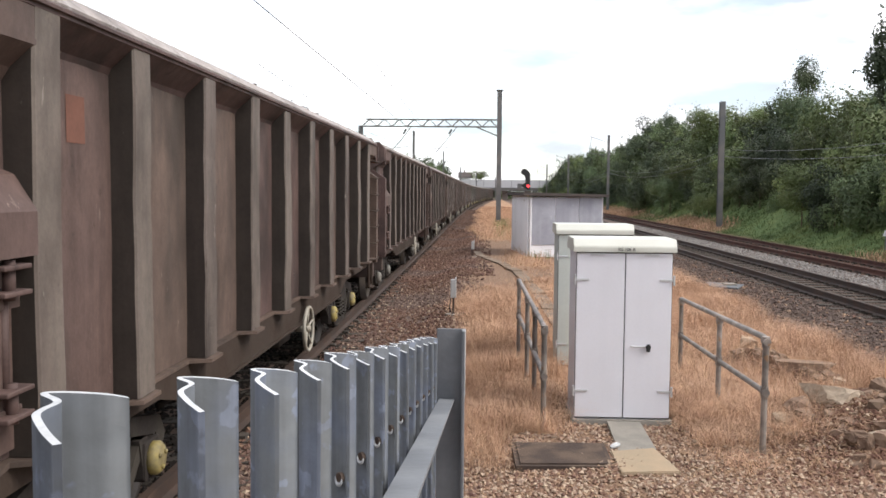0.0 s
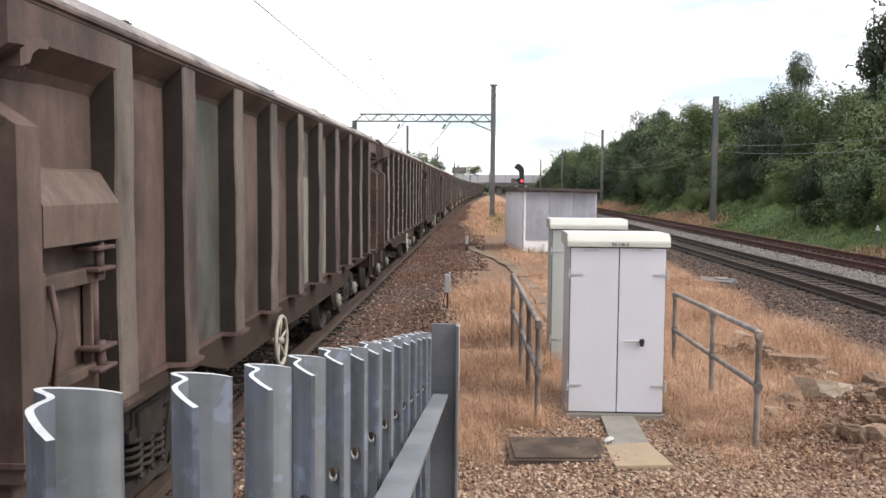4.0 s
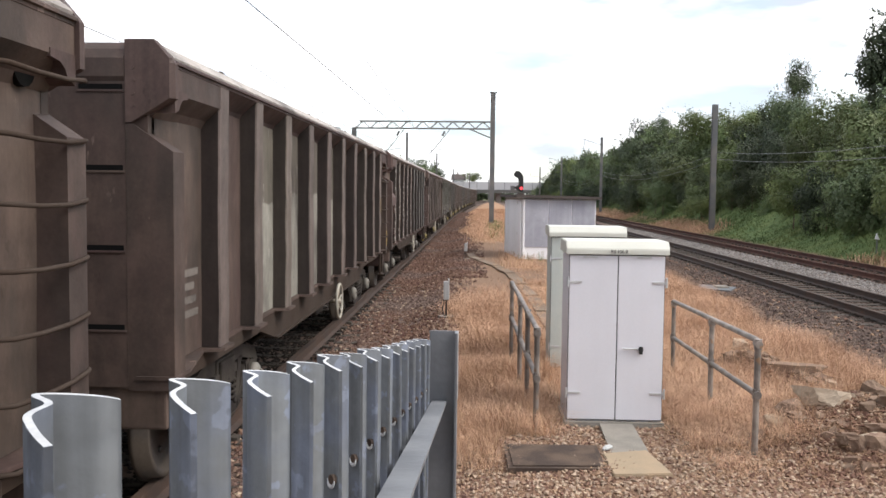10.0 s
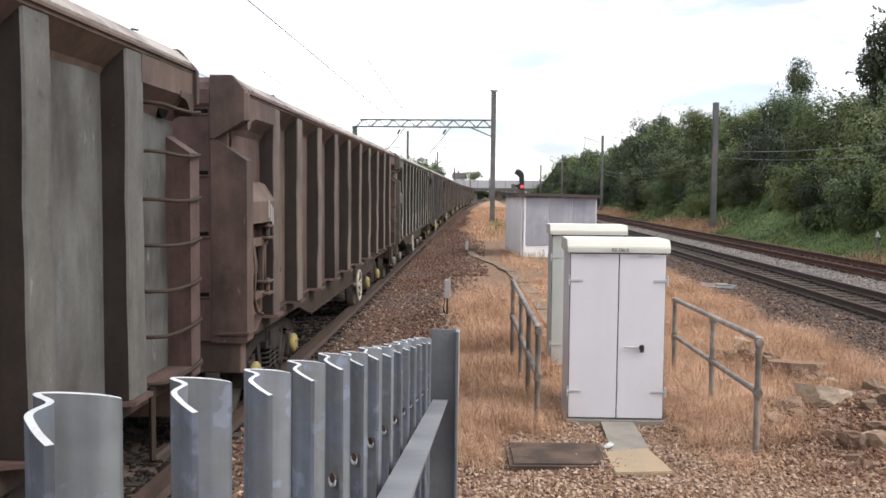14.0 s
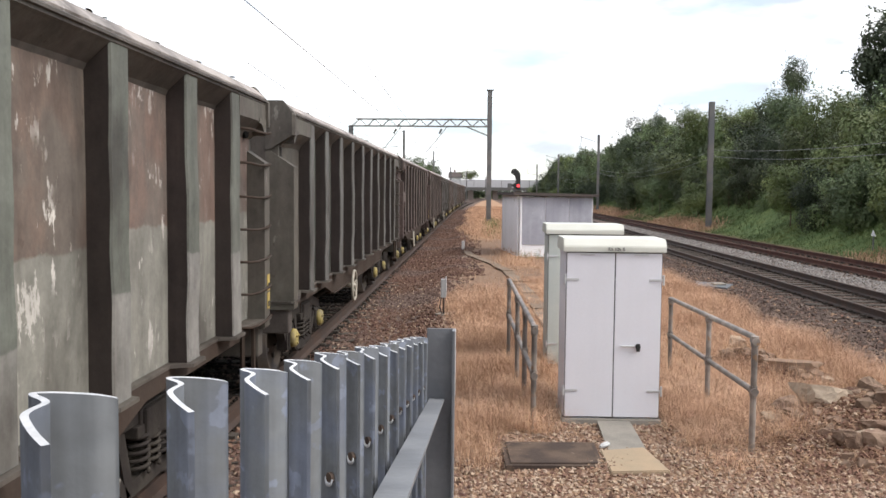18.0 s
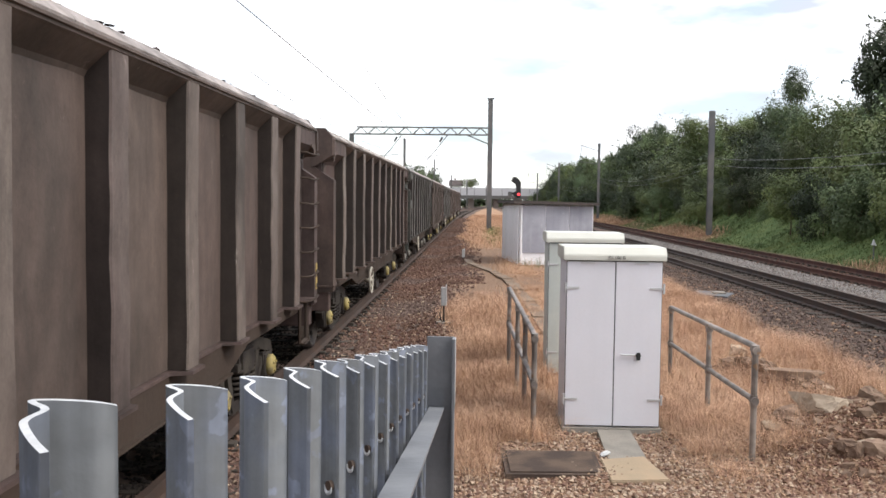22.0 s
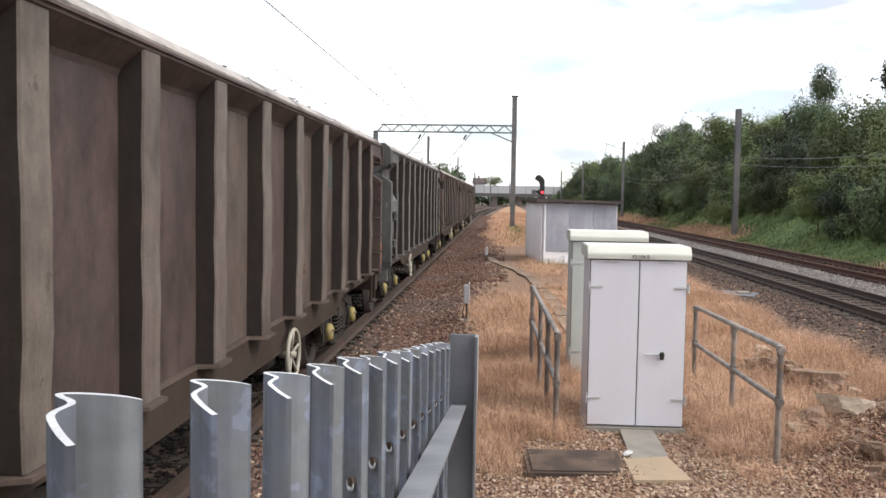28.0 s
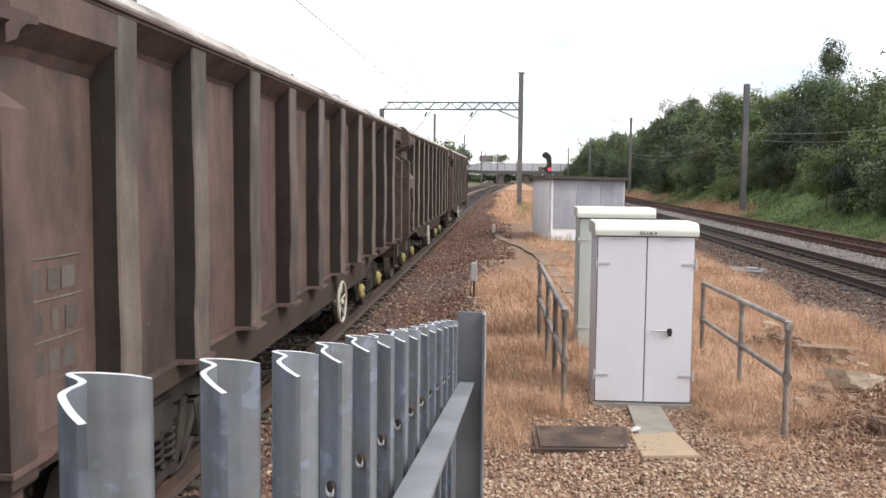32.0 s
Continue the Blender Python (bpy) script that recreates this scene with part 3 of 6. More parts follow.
blades("far_dry_grass", "tall dry grass beyond the shed", STRAW, 80000, -1.2, 6.0, 27, 130, 0.10, 0.36, 23, lambda x, y: straw_cover(x, y), 0.0010, 1.4, 0.6)
blades("green_weeds", "green weeds among dry grass by the gantry mast and the hut", GRASS, 16000, 0.2, 3.2, 28, 75, 0.10, 0.42, 42,
       lambda x, y: np.clip(np.exp(-((x - 1.3) / 0.45) ** 2 - ((y - 62) / 9) ** 2) + 0.7 * np.exp(-((x - 1.9) / 0.6) ** 2 - ((y - 30.7) / 0.5) ** 2) + 0.25 * np.exp(-((x - 0.9) / 0.4) ** 2 - ((y - 48) / 5) ** 2), 0, 1), 0.0014, 1.2, 0.5)
blades("bank_grass", "green grass on the cutting slope", GRASS, 170000, 14.4, 20, 25, 150, 0.05, 0.20, 24, lambda x, y: ease(14.4, 15.2, x) * (0.55 + 0.45 * wave(x, y, 0.5, 2)), 0.0022, 2.2, 0.6)
blades("bank_dry_grass", "tall dry grass at the foot of the cutting slope", STRAW, 40000, 14.3, 17.0, 26, 130, 0.12, 0.38, 25,
       lambda x, y: np.clip(ease(14.3, 14.8, x) * (1 - ease(15.6, 17.2, x)) * (ease(56, 62, y) * (1 - ease(72, 78, y)) + ease(88, 96, y) + 1 - ease(33, 37, y)), 0, 1), 0.0025, 1.2, 0.4)


# ---- goods wagons ----
LONG, PITCH = 6.6615, 14.4917
RIB_Y = (-5.455, -4.348, -3.094, -1.840, -0.580, 0.681, 1.943, 3.203, 4.462, 5.576)
BAY_ENDS = (-LONG + 0.02, *RIB_Y, LONG - 0.02)


def wagon_paint(name, colour, second, spots, low=None, level=1.95, flake=0.60, chips=None):
    """Weathered paint on a wagon's side: grain, blotches, run-down streaks, clustered flakes, a repainted lower band, chipped corners."""
    m = bpy.data.materials.new(name)
    m.use_nodes = True
    t = m.node_tree
    bsdf = t.nodes["Principled BSDF"]
    link = t.links.new

    def feed(socket, v):
        if isinstance(v, tuple):
            socket.default_value = (*v, 1) if len(v) == 3 and socket.type == "RGBA" else v
        elif isinstance(v, (int, float)):
            socket.default_value = v
        else:
            link(v, socket)

    def calc(op, a, b=0.0, c=0.0):
        k = t.nodes.new("ShaderNodeMath")
        k.operation = op
        for i, v in enumerate((a, b, c)):
            feed(k.inputs[i], v)
        return k.outputs[0]

    def span(v, a, b):
        k = t.nodes.new("ShaderNodeMapRange")
        k.interpolation_type = "SMOOTHSTEP"
        feed(k.inputs[0], v)
        k.inputs[1].default_value, k.inputs[2].default_value = a, b
        return k.outputs[0]

    def two(fac, a, b):
        k = t.nodes.new("ShaderNodeMixRGB")
        for i, v in enumerate((fac, a, b)):
            feed(k.inputs[i], v)
        return k.outputs[0]

    chance = t.nodes.new("ShaderNodeObjectInfo").outputs["Random"]
    own = t.nodes.new("ShaderNodeTexCoord").outputs["Object"]
    axis = t.nodes.new("ShaderNodeSeparateXYZ")
    link(own, axis.inputs[0])
    away = t.nodes.new("ShaderNodeCombineXYZ")
    for i, k in enumerate((37.0, 53.0, 11.0)):
        link(calc("MULTIPLY", chance, k), away.inputs[i])
    moved = t.nodes.new("ShaderNodeVectorMath")
    link(own, moved.inputs[0])
    link(away.outputs[0], moved.inputs[1])

    def speckle(scale, detail=5.0, stretch=(1, 1, 1), rough=0.6):
        k, q = t.nodes.new("ShaderNodeTexNoise"), t.nodes.new("ShaderNodeMapping")
        q.inputs["Scale"].default_value = stretch
        link(moved.outputs[0], q.inputs[0])
        link(q.outputs[0], k.inputs["Vector"])
        k.inputs["Scale"].default_value, k.inputs["Detail"].default_value, k.inputs["Roughness"].default_value = scale, detail, rough
        return k.outputs[0]

    grain, blotch, runs = speckle(40.0, 4), speckle(2.2, 6, (1, 1, 0.6)), speckle(1.0, 6, (11, 11, 0.7))
    paint = two(span(blotch, 0.40, 0.62), colour, second)
    if low:
        edge = calc("ADD", axis.outputs[2], calc("MULTIPLY", calc("SUBTRACT", speckle(3.0, 6), 0.5), 0.16))
        edge = calc("ADD", edge, calc("MULTIPLY", calc("SUBTRACT", chance, 0.5), 0.3))
        paint = two(span(edge, level + 0.012, level - 0.012), paint, two(span(blotch, 0.42, 0.6), low, tuple(0.72 * v for v in low)))
    grime = span(calc("ADD", speckle(1.3, 4, (1, 1, 0.5)), calc("MULTIPLY", runs, 0.35)), 0.62, 0.86)
    paint = two(calc("MULTIPLY", grime, 0.75), paint, (0.026, 0.019, 0.016))
    flakes = calc("MULTIPLY", span(speckle(8.0, 9, (1, 1, 0.36), 0.7), flake, flake + 0.035), span(speckle(1.6, 3), 0.44, 0.60))
    paint = two(calc("MULTIPLY", flakes, 0.85), paint, spots)
    dark = calc("MULTIPLY", span(speckle(10.0, 8, (1, 1, 0.6), 0.65), 0.635, 0.66), span(speckle(1.1, 3), 0.42, 0.6))
    paint = two(calc("MULTIPLY", dark, 0.6), paint, (0.034, 0.020, 0.015))
    if chips:
        rim = span(calc("SUBTRACT", calc("ABSOLUTE", axis.outputs[1]), calc("MULTIPLY", calc("SUBTRACT", 1.30, axis.outputs[0]), 0.5)), 0.07, 0.115)
        bare = span(calc("ADD", calc("MULTIPLY", rim, 0.19), speckle(22.0, 8, (1, 1, 0.45), 0.7)), 0.71, 0.745)
        paint = two(bare, paint, chips)
    shade = t.nodes.new("ShaderNodeHueSaturation")
    value = calc("MULTIPLY_ADD", calc("SUBTRACT", grain, 0.5), 0.45, 1.0)
    value = calc("MULTIPLY_ADD", calc("SUBTRACT", blotch, 0.5), 1.2, value)
    value = calc("MULTIPLY_ADD", calc("SUBTRACT", runs, 0.5), 1.1, value)
    value = calc("MULTIPLY_ADD", calc("SUBTRACT", speckle(5.5, 9, (1, 1, 0.75), 0.72), 0.5), 1.5, value)
    link(calc("MULTIPLY_ADD", calc("SUBTRACT", chance, 0.5), 0.3, calc("ADD", value, 0.15)), shade.inputs["Value"])
    link(calc("MULTIPLY_ADD", calc("SUBTRACT", chance, 0.5), 0.03, 0.5), shade.inputs["Hue"])
    shade.inputs["Saturation"].default_value = 0.84
    link(paint, shade.inputs["Color"])
    link(shade.outputs[0], bsdf.inputs["Base Color"])
    link(calc("MULTIPLY_ADD", calc("SUBTRACT", blotch, 0.5), 0.4, 0.66), bsdf.inputs["Roughness"])
    bsdf.inputs["Specular IOR Level"].default_value = 0.28
    relief = t.nodes.new("ShaderNodeBump")
    relief.inputs["Strength"].default_value, relief.inputs["Distance"].default_value = 0.22, 0.012
    link(calc("ADD", calc("MULTIPLY", grain, 0.4), calc("ADD", speckle(7.0, 4), flakes)), relief.inputs["Height"])
    link(relief.outputs[0], bsdf.inputs["Normal"])
    return m


PAINTS = {
    "brown": wagon_paint("brown_wagon_paint", (0.097, 0.057, 0.045), (0.069, 0.041, 0.033), (0.169, 0.118, 0.095), flake=0.64),
    "dark": wagon_paint("dark_brown_wagon_paint", (0.072, 0.044, 0.035), (0.052, 0.030, 0.025), (0.132, 0.087, 0.071), flake=0.63),
    "plum": wagon_paint("plum_brown_wagon_paint", (0.079, 0.050, 0.042), (0.060, 0.040, 0.034), (0.128, 0.092, 0.078), flake=0.64),
    "olive": wagon_paint("olive_grey_wagon_paint", (0.084, 0.074, 0.059), (0.068, 0.056, 0.046), (0.166, 0.151, 0.127), flake=0.63),
    "green": wagon_paint("faded_green_wagon_paint", (0.048, 0.053, 0.043), (0.059, 0.054, 0.046), (0.120, 0.116, 0.104), flake=0.62),
    "leaf": wagon_paint("green_wagon_paint", (0.040, 0.049, 0.036), (0.048, 0.050, 0.040), (0.098, 0.094, 0.082), flake=0.63),
    "pale": wagon_paint("limewashed_wagon_paint", (0.089, 0.074, 0.057), (0.075, 0.060, 0.048), (0.282, 0.251, 0.221), (0.207, 0.189, 0.159), 2.27, 0.60),
    "rust": wagon_paint("rusty_wagon_paint", (0.129, 0.077, 0.060), (0.094, 0.072, 0.060), (0.407, 0.370, 0.335), (0.179, 0.168, 0.143), 2.07, 0.565),
    "scraped": wagon_paint("scraped_grey_wagon_paint", (0.080, 0.080, 0.073), (0.090, 0.082, 0.072), (0.300, 0.290, 0.270), flake=0.575),
    "mended": wagon_paint("half_green_wagon_paint", (0.078, 0.053, 0.044), (0.062, 0.042, 0.036), (0.128, 0.096, 0.084), (0.037, 0.050, 0.034), 1.87, 0.62),
    "ash": wagon_paint("ashen_grey_wagon_paint", (0.090, 0.091, 0.085), (0.070, 0.068, 0.064), (0.16, 0.15, 0.135), flake=0.61),
    "split": wagon_paint("brown_over_green_wagon_paint", (0.082, 0.058, 0.048), (0.064, 0.046, 0.039), (0.13, 0.11, 0.10), (0.058, 0.064, 0.050), 2.40, 0.62),
    "rib_brown": wagon_paint("rubbed_brown_rib_paint", (0.110, 0.083, 0.070), (0.083, 0.060, 0.051), (0.191, 0.156, 0.137), flake=0.64),
    "rib_chipped": wagon_paint("chipped_rib_paint", (0.106, 0.081, 0.068), (0.076, 0.055, 0.046), (0.212, 0.170, 0.152), flake=0.62, chips=(0.276, 0.241, 0.218)),
    "rib_green": wagon_paint("green_grey_rib_paint", (0.103, 0.108, 0.089), (0.084, 0.086, 0.071), (0.221, 0.210, 0.187), (0.204, 0.193, 0.174), 1.72, 0.64),
    "rib_grey": wagon_paint("grey_rib_paint", (0.098, 0.095, 0.088), (0.080, 0.076, 0.069), (0.212, 0.206, 0.191), flake=0.62),
    # capping: a dusty tone with the overhead light painted into it
    "lit_dust": wagon_paint("dusty_lit_capping", (0.31, 0.27, 0.245), (0.24, 0.205, 0.185), (0.36, 0.33, 0.31), flake=0.58),
}
RIB_PAINT = {4: "rib_chipped", 7: "rib_chipped", (7, True): "rib_grey", 9: "rib_green", 10: "rib_grey", 13: "rib_grey", 15: "rib_grey"}
RUNNING = material("grimy_running_gear", (0.029, 0.024, 0.022), 0.85, 0.1, 0.3, 30, 3, 0.3, (0.043, 0.037, 0.031))
SOLE = material("dusty_solebar", (0.047, 0.034, 0.027), 0.85, 0, 0.25, 30, 2, 0.2, (0.037, 0.025, 0.019))
WHEEL_M = material("wheel_steel", (0.042, 0.035, 0.032), 0.7, 0.3, 0.25, 30, 3, 0.2, (0.063, 0.049, 0.038))
CAP_YELLOW = material("yellow_axle_cap", (0.30, 0.235, 0.075), 0.7, 0, 0.35, 30, 8, 0.1, (0.16, 0.13, 0.07))
CAP_GREY = material("grey_axle_cap", (0.168, 0.154, 0.133), 0.7, 0, 0.2, 30, 6, 0.1)
CREAM = material("cream_handwheel_paint", (0.332, 0.306, 0.255), 0.6, 0, 0.2, 30, 6, 0.1, (0.255, 0.223, 0.178))
PLATE_BLACK = material("black_data_panel", (0.03, 0.03, 0.032), 0.7, 0, 0.2, 30, 6, 0.1)
MARK_WHITE = material("white_marking", (0.293, 0.281, 0.264), 0.8, 0, 0.2, 40, 8, 0)
MARK_FADED = material("faded_marking", (0.128, 0.111, 0.099), 0.8, 0, 0.35, 40, 8, 0)
MARK_YELLOW = material("yellow_marking", (0.155, 0.098, 0.049), 0.8, 0, 0.3, 40, 8, 0)
MARK_PEACH = material("faded_orange_emblem", (0.165, 0.096, 0.066), 0.8, 0, 0.35, 40, 8, 0, (0.13, 0.085, 0.062))
MARK_OCHRE = material("dim_ochre_marking", (0.098, 0.055, 0.031), 0.8, 0, 0.4, 40, 8, 0, (0.075, 0.046, 0.030))
MARK_DIM = material("worn_grey_lettering", (0.098, 0.084, 0.075), 0.8, 0, 0.4, 40, 8, 0, (0.080, 0.066, 0.058))
MARK_RED = material("faded_red_marking", (0.128, 0.061, 0.045), 0.8, 0, 0.25, 40, 8, 0)
MARK_BLUE = material("blue_marking", (0.068, 0.135, 0.203), 0.8, 0, 0.25, 40, 8, 0)
LABEL_CREAM = material("worn_cream_patch", (0.26, 0.20, 0.12), 0.8, 0, 0.4, 40, 9, 0, (0.14, 0.115, 0.085))
LABEL_YELLOW = material("yellow_label", (0.345, 0.247, 0.068), 0.7, 0, 0.2, 40, 12, 0)
LABEL_ORANGE = material("orange_label", (0.285, 0.112, 0.053), 0.7, 0, 0.2, 40, 12, 0)
MARK_GREEN = material("green_logo_patch", (0.062, 0.074, 0.063), 0.8, 0, 0.25, 40, 8, 0)
# near-black pieces stand in for the shade inside slots and lifting holes
VOID = material("hole_shade_black", (0.004, 0.004, 0.004), 1.0, 0, 0.1, 40, 4, 0)
ANY = PAINTS["brown"]
# rib webs: grime plus the shade between ribs, put into one dark brown
WEB = wagon_paint("grimy_shaded_rib_web", (0.034, 0.024, 0.020), (0.025, 0.018, 0.015), (0.09, 0.07, 0.06), flake=0.66)


def panel_x(seed, u, z):
    """How far out the dented sheet number seed stands, u from -0.5 to 0.5 along it."""
    ph = np.random.default_rng(seed).uniform(0, 6, 6)
    edge = max(0.0, math.sin(math.pi * (u + 0.5)) * math.sin(math.pi * (z - 1.08) / 1.95)) ** 0.6
    return 1.16 + edge * (0.014 * math.sin(u * 5 + ph[0]) * math.sin(z * 2.6 + ph[1]) + 0.006 * math.sin(u * 11 + z * 4 + ph[2]) + 0.010)


def panel_mesh(seed):
    """A dented side sheet one metre wide."""
    ny, nz = 10, 17
    bm = B()
    rows = [[bm.verts.new((panel_x(seed, -0.5 + i / (ny - 1), 1.08 + 1.95 * k / (nz - 1)), -0.5 + i / (ny - 1), 1.08 + 1.95 * k / (nz - 1))) for i in range(ny)] for k in range(nz)]
    for a, b in zip(rows, rows[1:]):
        for i in range(ny - 1):
            bm.faces.new((a[i], a[i + 1], b[i + 1], b[i]))
    return mesh_of("panel", bm, ANY, smooth=True)


def rib_mesh(seed):
    rng = np.random.default_rng(seed)
    bm = B()
    rows = []
    for k in range(8):
        z = 1.08 + (3.055 - 1.08) * k / 7
        o, q = rng.uniform(-0.005, 0.005), rng.uniform(-0.01, 0.003)
        rows.append([bm.verts.new((x, y + o, z)) for x, y in ((1.14, -0.126), (1.296 + q, -0.124), (1.308 + q, -0.114), (1.308 + q, 0.114), (1.296 + q, 0.124), (1.14, 0.126))])
    for a, b in zip(rows, rows[1:]):
        for i in range(5):
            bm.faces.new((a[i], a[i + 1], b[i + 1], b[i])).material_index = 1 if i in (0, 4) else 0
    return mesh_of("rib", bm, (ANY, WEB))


PANELS, RIBS = [panel_mesh(i) for i in range(5)], [rib_mesh(i) for i in range(4)]


def simple(name, build, mat=ANY, smooth=False):
    bm = B()
    build(bm)
    return mesh_of(name, bm, mat, smooth)


def top_rail(bm):
    prism(bm, ((1.12, 2.90), (1.162, 2.90), (1.18, 2.935), (1.296, 3.04), (1.312, 3.052), (1.312, 3.068), (1.328, 3.072), (1.328, 3.088), (1.315, 3.098), (1.12, 3.10)), along_y, -LONG + 0.07, LONG - 0.07)


def capping(bm):
    prism(bm, ((1.10, 3.104), (1.302, 3.104), (1.306, 3.116), (1.285, 3.138), (1.20, 3.205), (1.13, 3.215), (1.09, 3.16)), along_y, -LONG + 0.07, LONG - 0.07)


def bottom_flange(bm):
    pts = [(1.08, LONG + 0.012), (1.08, -LONG - 0.012), (1.337, -LONG - 0.012), (1.337, -LONG + 0.27)]
    for y in RIB_Y:
        pts += [(1.20, y - 0.20), (1.34, y - 0.135), (1.34, y + 0.135), (1.20, y + 0.20)]
    pts += [(1.337, LONG - 0.27), (1.337, LONG + 0.012)]
    prism(bm, pts, along_z, 1.052, 1.076)


def corner(bm, profile, y0, y1, cut):
    """A corner member of the given x, z profile, its outer end edge cut back at 45 degrees."""
    rows = []
    for y, inset in ((y0, cut), (y0 + cut, 0.0), (y1, 0.0)):
        rows.append([bm.verts.new((min(x, 1.335 - inset), y, z)) for x, z in profile])
    k = len(profile)
    for a, b in zip(rows, rows[1:]):
        for i in range(k):
            bm.faces.new((a[i], a[(i + 1) % k], b[(i + 1) % k], b[i]))
    bm.faces.new(rows[0][::-1])
    bm.faces.new(rows[-1])


def corner_post(bm):
    corner(bm, ((1.02, 0.98), (1.31, 0.98), (1.325, 1.0), (1.325, 2.515), (1.06, 2.692), (1.02, 2.692)), -LONG, -LONG + 0.20, 0.012)


def corner_block(bm):
    corner(bm, ((1.02, 2.698), (1.06, 2.698), (1.335, 2.85), (1.335, 3.07), (1.315, 3.10), (1.205, 3.218), (1.02, 3.218)), -LONG - 0.008, -LONG + 0.075, 0.03)
    y = -LONG + 0.075
    prism(bm, ((y, 2.91), (y + 0.25, 2.91), (y + 0.25, 2.872), (y + 0.16, 2.862), (y + 0.11, 2.835), (y + 0.08, 2.79), (y, 2.765)), along_x, 1.17, 1.313)
    for z in (2.80, 2.88, 2.96, 3.04):
        tube(bm, [(1.075, -LONG - 0.014, z), (1.075, -LONG - 0.006, z)], 0.011, 6)


def end_fascia(bm, near=True):
    """The deep band over the last bay, with its sloping underside."""
    y0, y1 = (-LONG + 0.07, RIB_Y[0] - 0.10) if near else (RIB_Y[9] + 0.10, LONG - 0.07)
    prism(bm, ((1.15, 2.735), (1.166, 2.735), (1.20, 2.79), (1.292, 2.872), (1.308, 2.886), (1.308, 3.054), (1.15, 3.054)), along_y, y0, y1)


def end_wall(bm):
    y = -LONG
    box(bm, -1.0185, 1.0185, y + 0.002, y + 0.12, 1.0, 2.96)
    prism(bm, ((y - 0.012, 2.985), (y - 0.012, 3.10), (y + 0.02, 3.16), (y + 0.09, 3.21), (y + 0.17, 3.21), (y + 0.17, 2.95), (y + 0.004, 2.95)), along_x, -1.016, 1.016)


def end_slot(bm):
    box(bm, 0.72, 1.0, -LONG - 0.002, -LONG + 0.008, -0.016, 0.018, 0.0)


def slot_lip(bm):
    box(bm, 0.71, 1.01, -LONG - 0.006, -LONG + 0.008, -0.032, -0.017, 0.003)


def headstock(bm):
    box(bm, -1.26, 1.26, -LONG + 0.02, -LONG + 0.2, 0.72, 1.05, 0.015)
    box(bm, -0.35, 0.35, -LONG - 0.04, -LONG + 0.2, 0.78, 1.06, 0.01)


def solebar(bm):
    prism(bm, ((-6.4, 1.05), (-6.4, 0.93), (-3.85, 0.93), (-3.25, 0.78), (3.25, 0.78), (3.85, 0.93), (6.4, 0.93), (6.4, 1.05)), along_x, 1.14, 1.19)
    prism(bm, ((-3.25, 0.765), (3.25, 0.765), (3.25, 0.785), (-3.25, 0.785)), along_x, 1.08, 1.22)


def shell(bm):
    box(bm, -1.14, 1.14, -6.53, 6.53, 1.02, 1.10)
    for s in (-1, 1):
        box(bm, s * 1.13 - 0.012, s * 1.13 + 0.012, -6.53, 6.53, 1.10, 2.93)
        for e in (-1, 1):
            box(bm, min(s * 1.025, s * 1.152), max(s * 1.025, s * 1.152), e * 6.60 - 0.035, e * 6.60 + 0.035, 1.10, 3.04)
    box(bm, -0.14, 0.14, -6.4, 6.4, 0.72, 1.02)


def tank(bm):
    tube(bm, [(0.55, -1.2, 0.62), (0.55, -1.15, 0.62), (0.55, 0.15, 0.62), (0.55, 0.2, 0.62)], [0.12, 0.17, 0.17, 0.12], 14)
    box(bm, 0.3, 0.9, 0.7, 1.3, 0.45, 0.78, 0.02)
    tube(bm, [(0.9, -3.1, 0.7), (0.9, 3.1, 0.7)], 0.025, 6)


def rung(bm):
    y = LONG
    tube(bm, [(1.15, y - 0.80, 0), (1.27, y - 0.79, 0.0), (1.335, y - 0.73, -0.004), (1.345, y - 0.5, -0.014), (1.345, y - 0.22, -0.012), (1.345, y - 0.05, 0.006), (1.33, y - 0.01, 0.008), (1.30, y, 0.008)], 0.0125, 6)


def lift_hole(bm):
    tube(bm, [(1.14, LONG - 0.34, 2.83), (1.20, LONG - 0.34, 2.83)], 0.10, 16)


def debris(bm):
    r = random.Random(8)
    for k in range(46):
        y = r.uniform(-6.3, 6.3)
        q = r.uniform(0.012, 0.035)
        c = Vector((1.15 + r.uniform(-0.05, 0.05), y, 3.215))
        vs = [bm.verts.new(c + Vector(d) * q * r.uniform(0.6, 1.2)) for d in ((1, 0, 0), (0, 2.2, 0), (-1, 0, 0), (0, -2.2, 0), (0, 0.4, 0.45))]
        for i in range(4):
            bm.faces.new((vs[i], vs[(i + 1) % 4], vs[4]))


def foot_step(bm):
    y = LONG - 0.75
    for a, b in (((y, 1.05), (y, 0.60)), ((y, 0.60), (y + 0.36, 0.60)), ((y + 0.36, 0.60), (y + 0.36, 1.05))):
        tube(bm, [(1.26, *a), (1.26, *b)], 0.022, 5)
    box(bm, 1.20, 1.32, y, y + 0.36, 0.585, 0.60)


def hood(bm):
    y0, y1 = -LONG + 0.235, RIB_Y[0] - 0.135
    prism(bm, ((1.14, 2.10), (1.14, 2.36), (1.215, 2.33), (1.305, 2.19), (1.315, 2.17), (1.315, 1.98), (1.14, 1.98)), along_y, y0, y1)


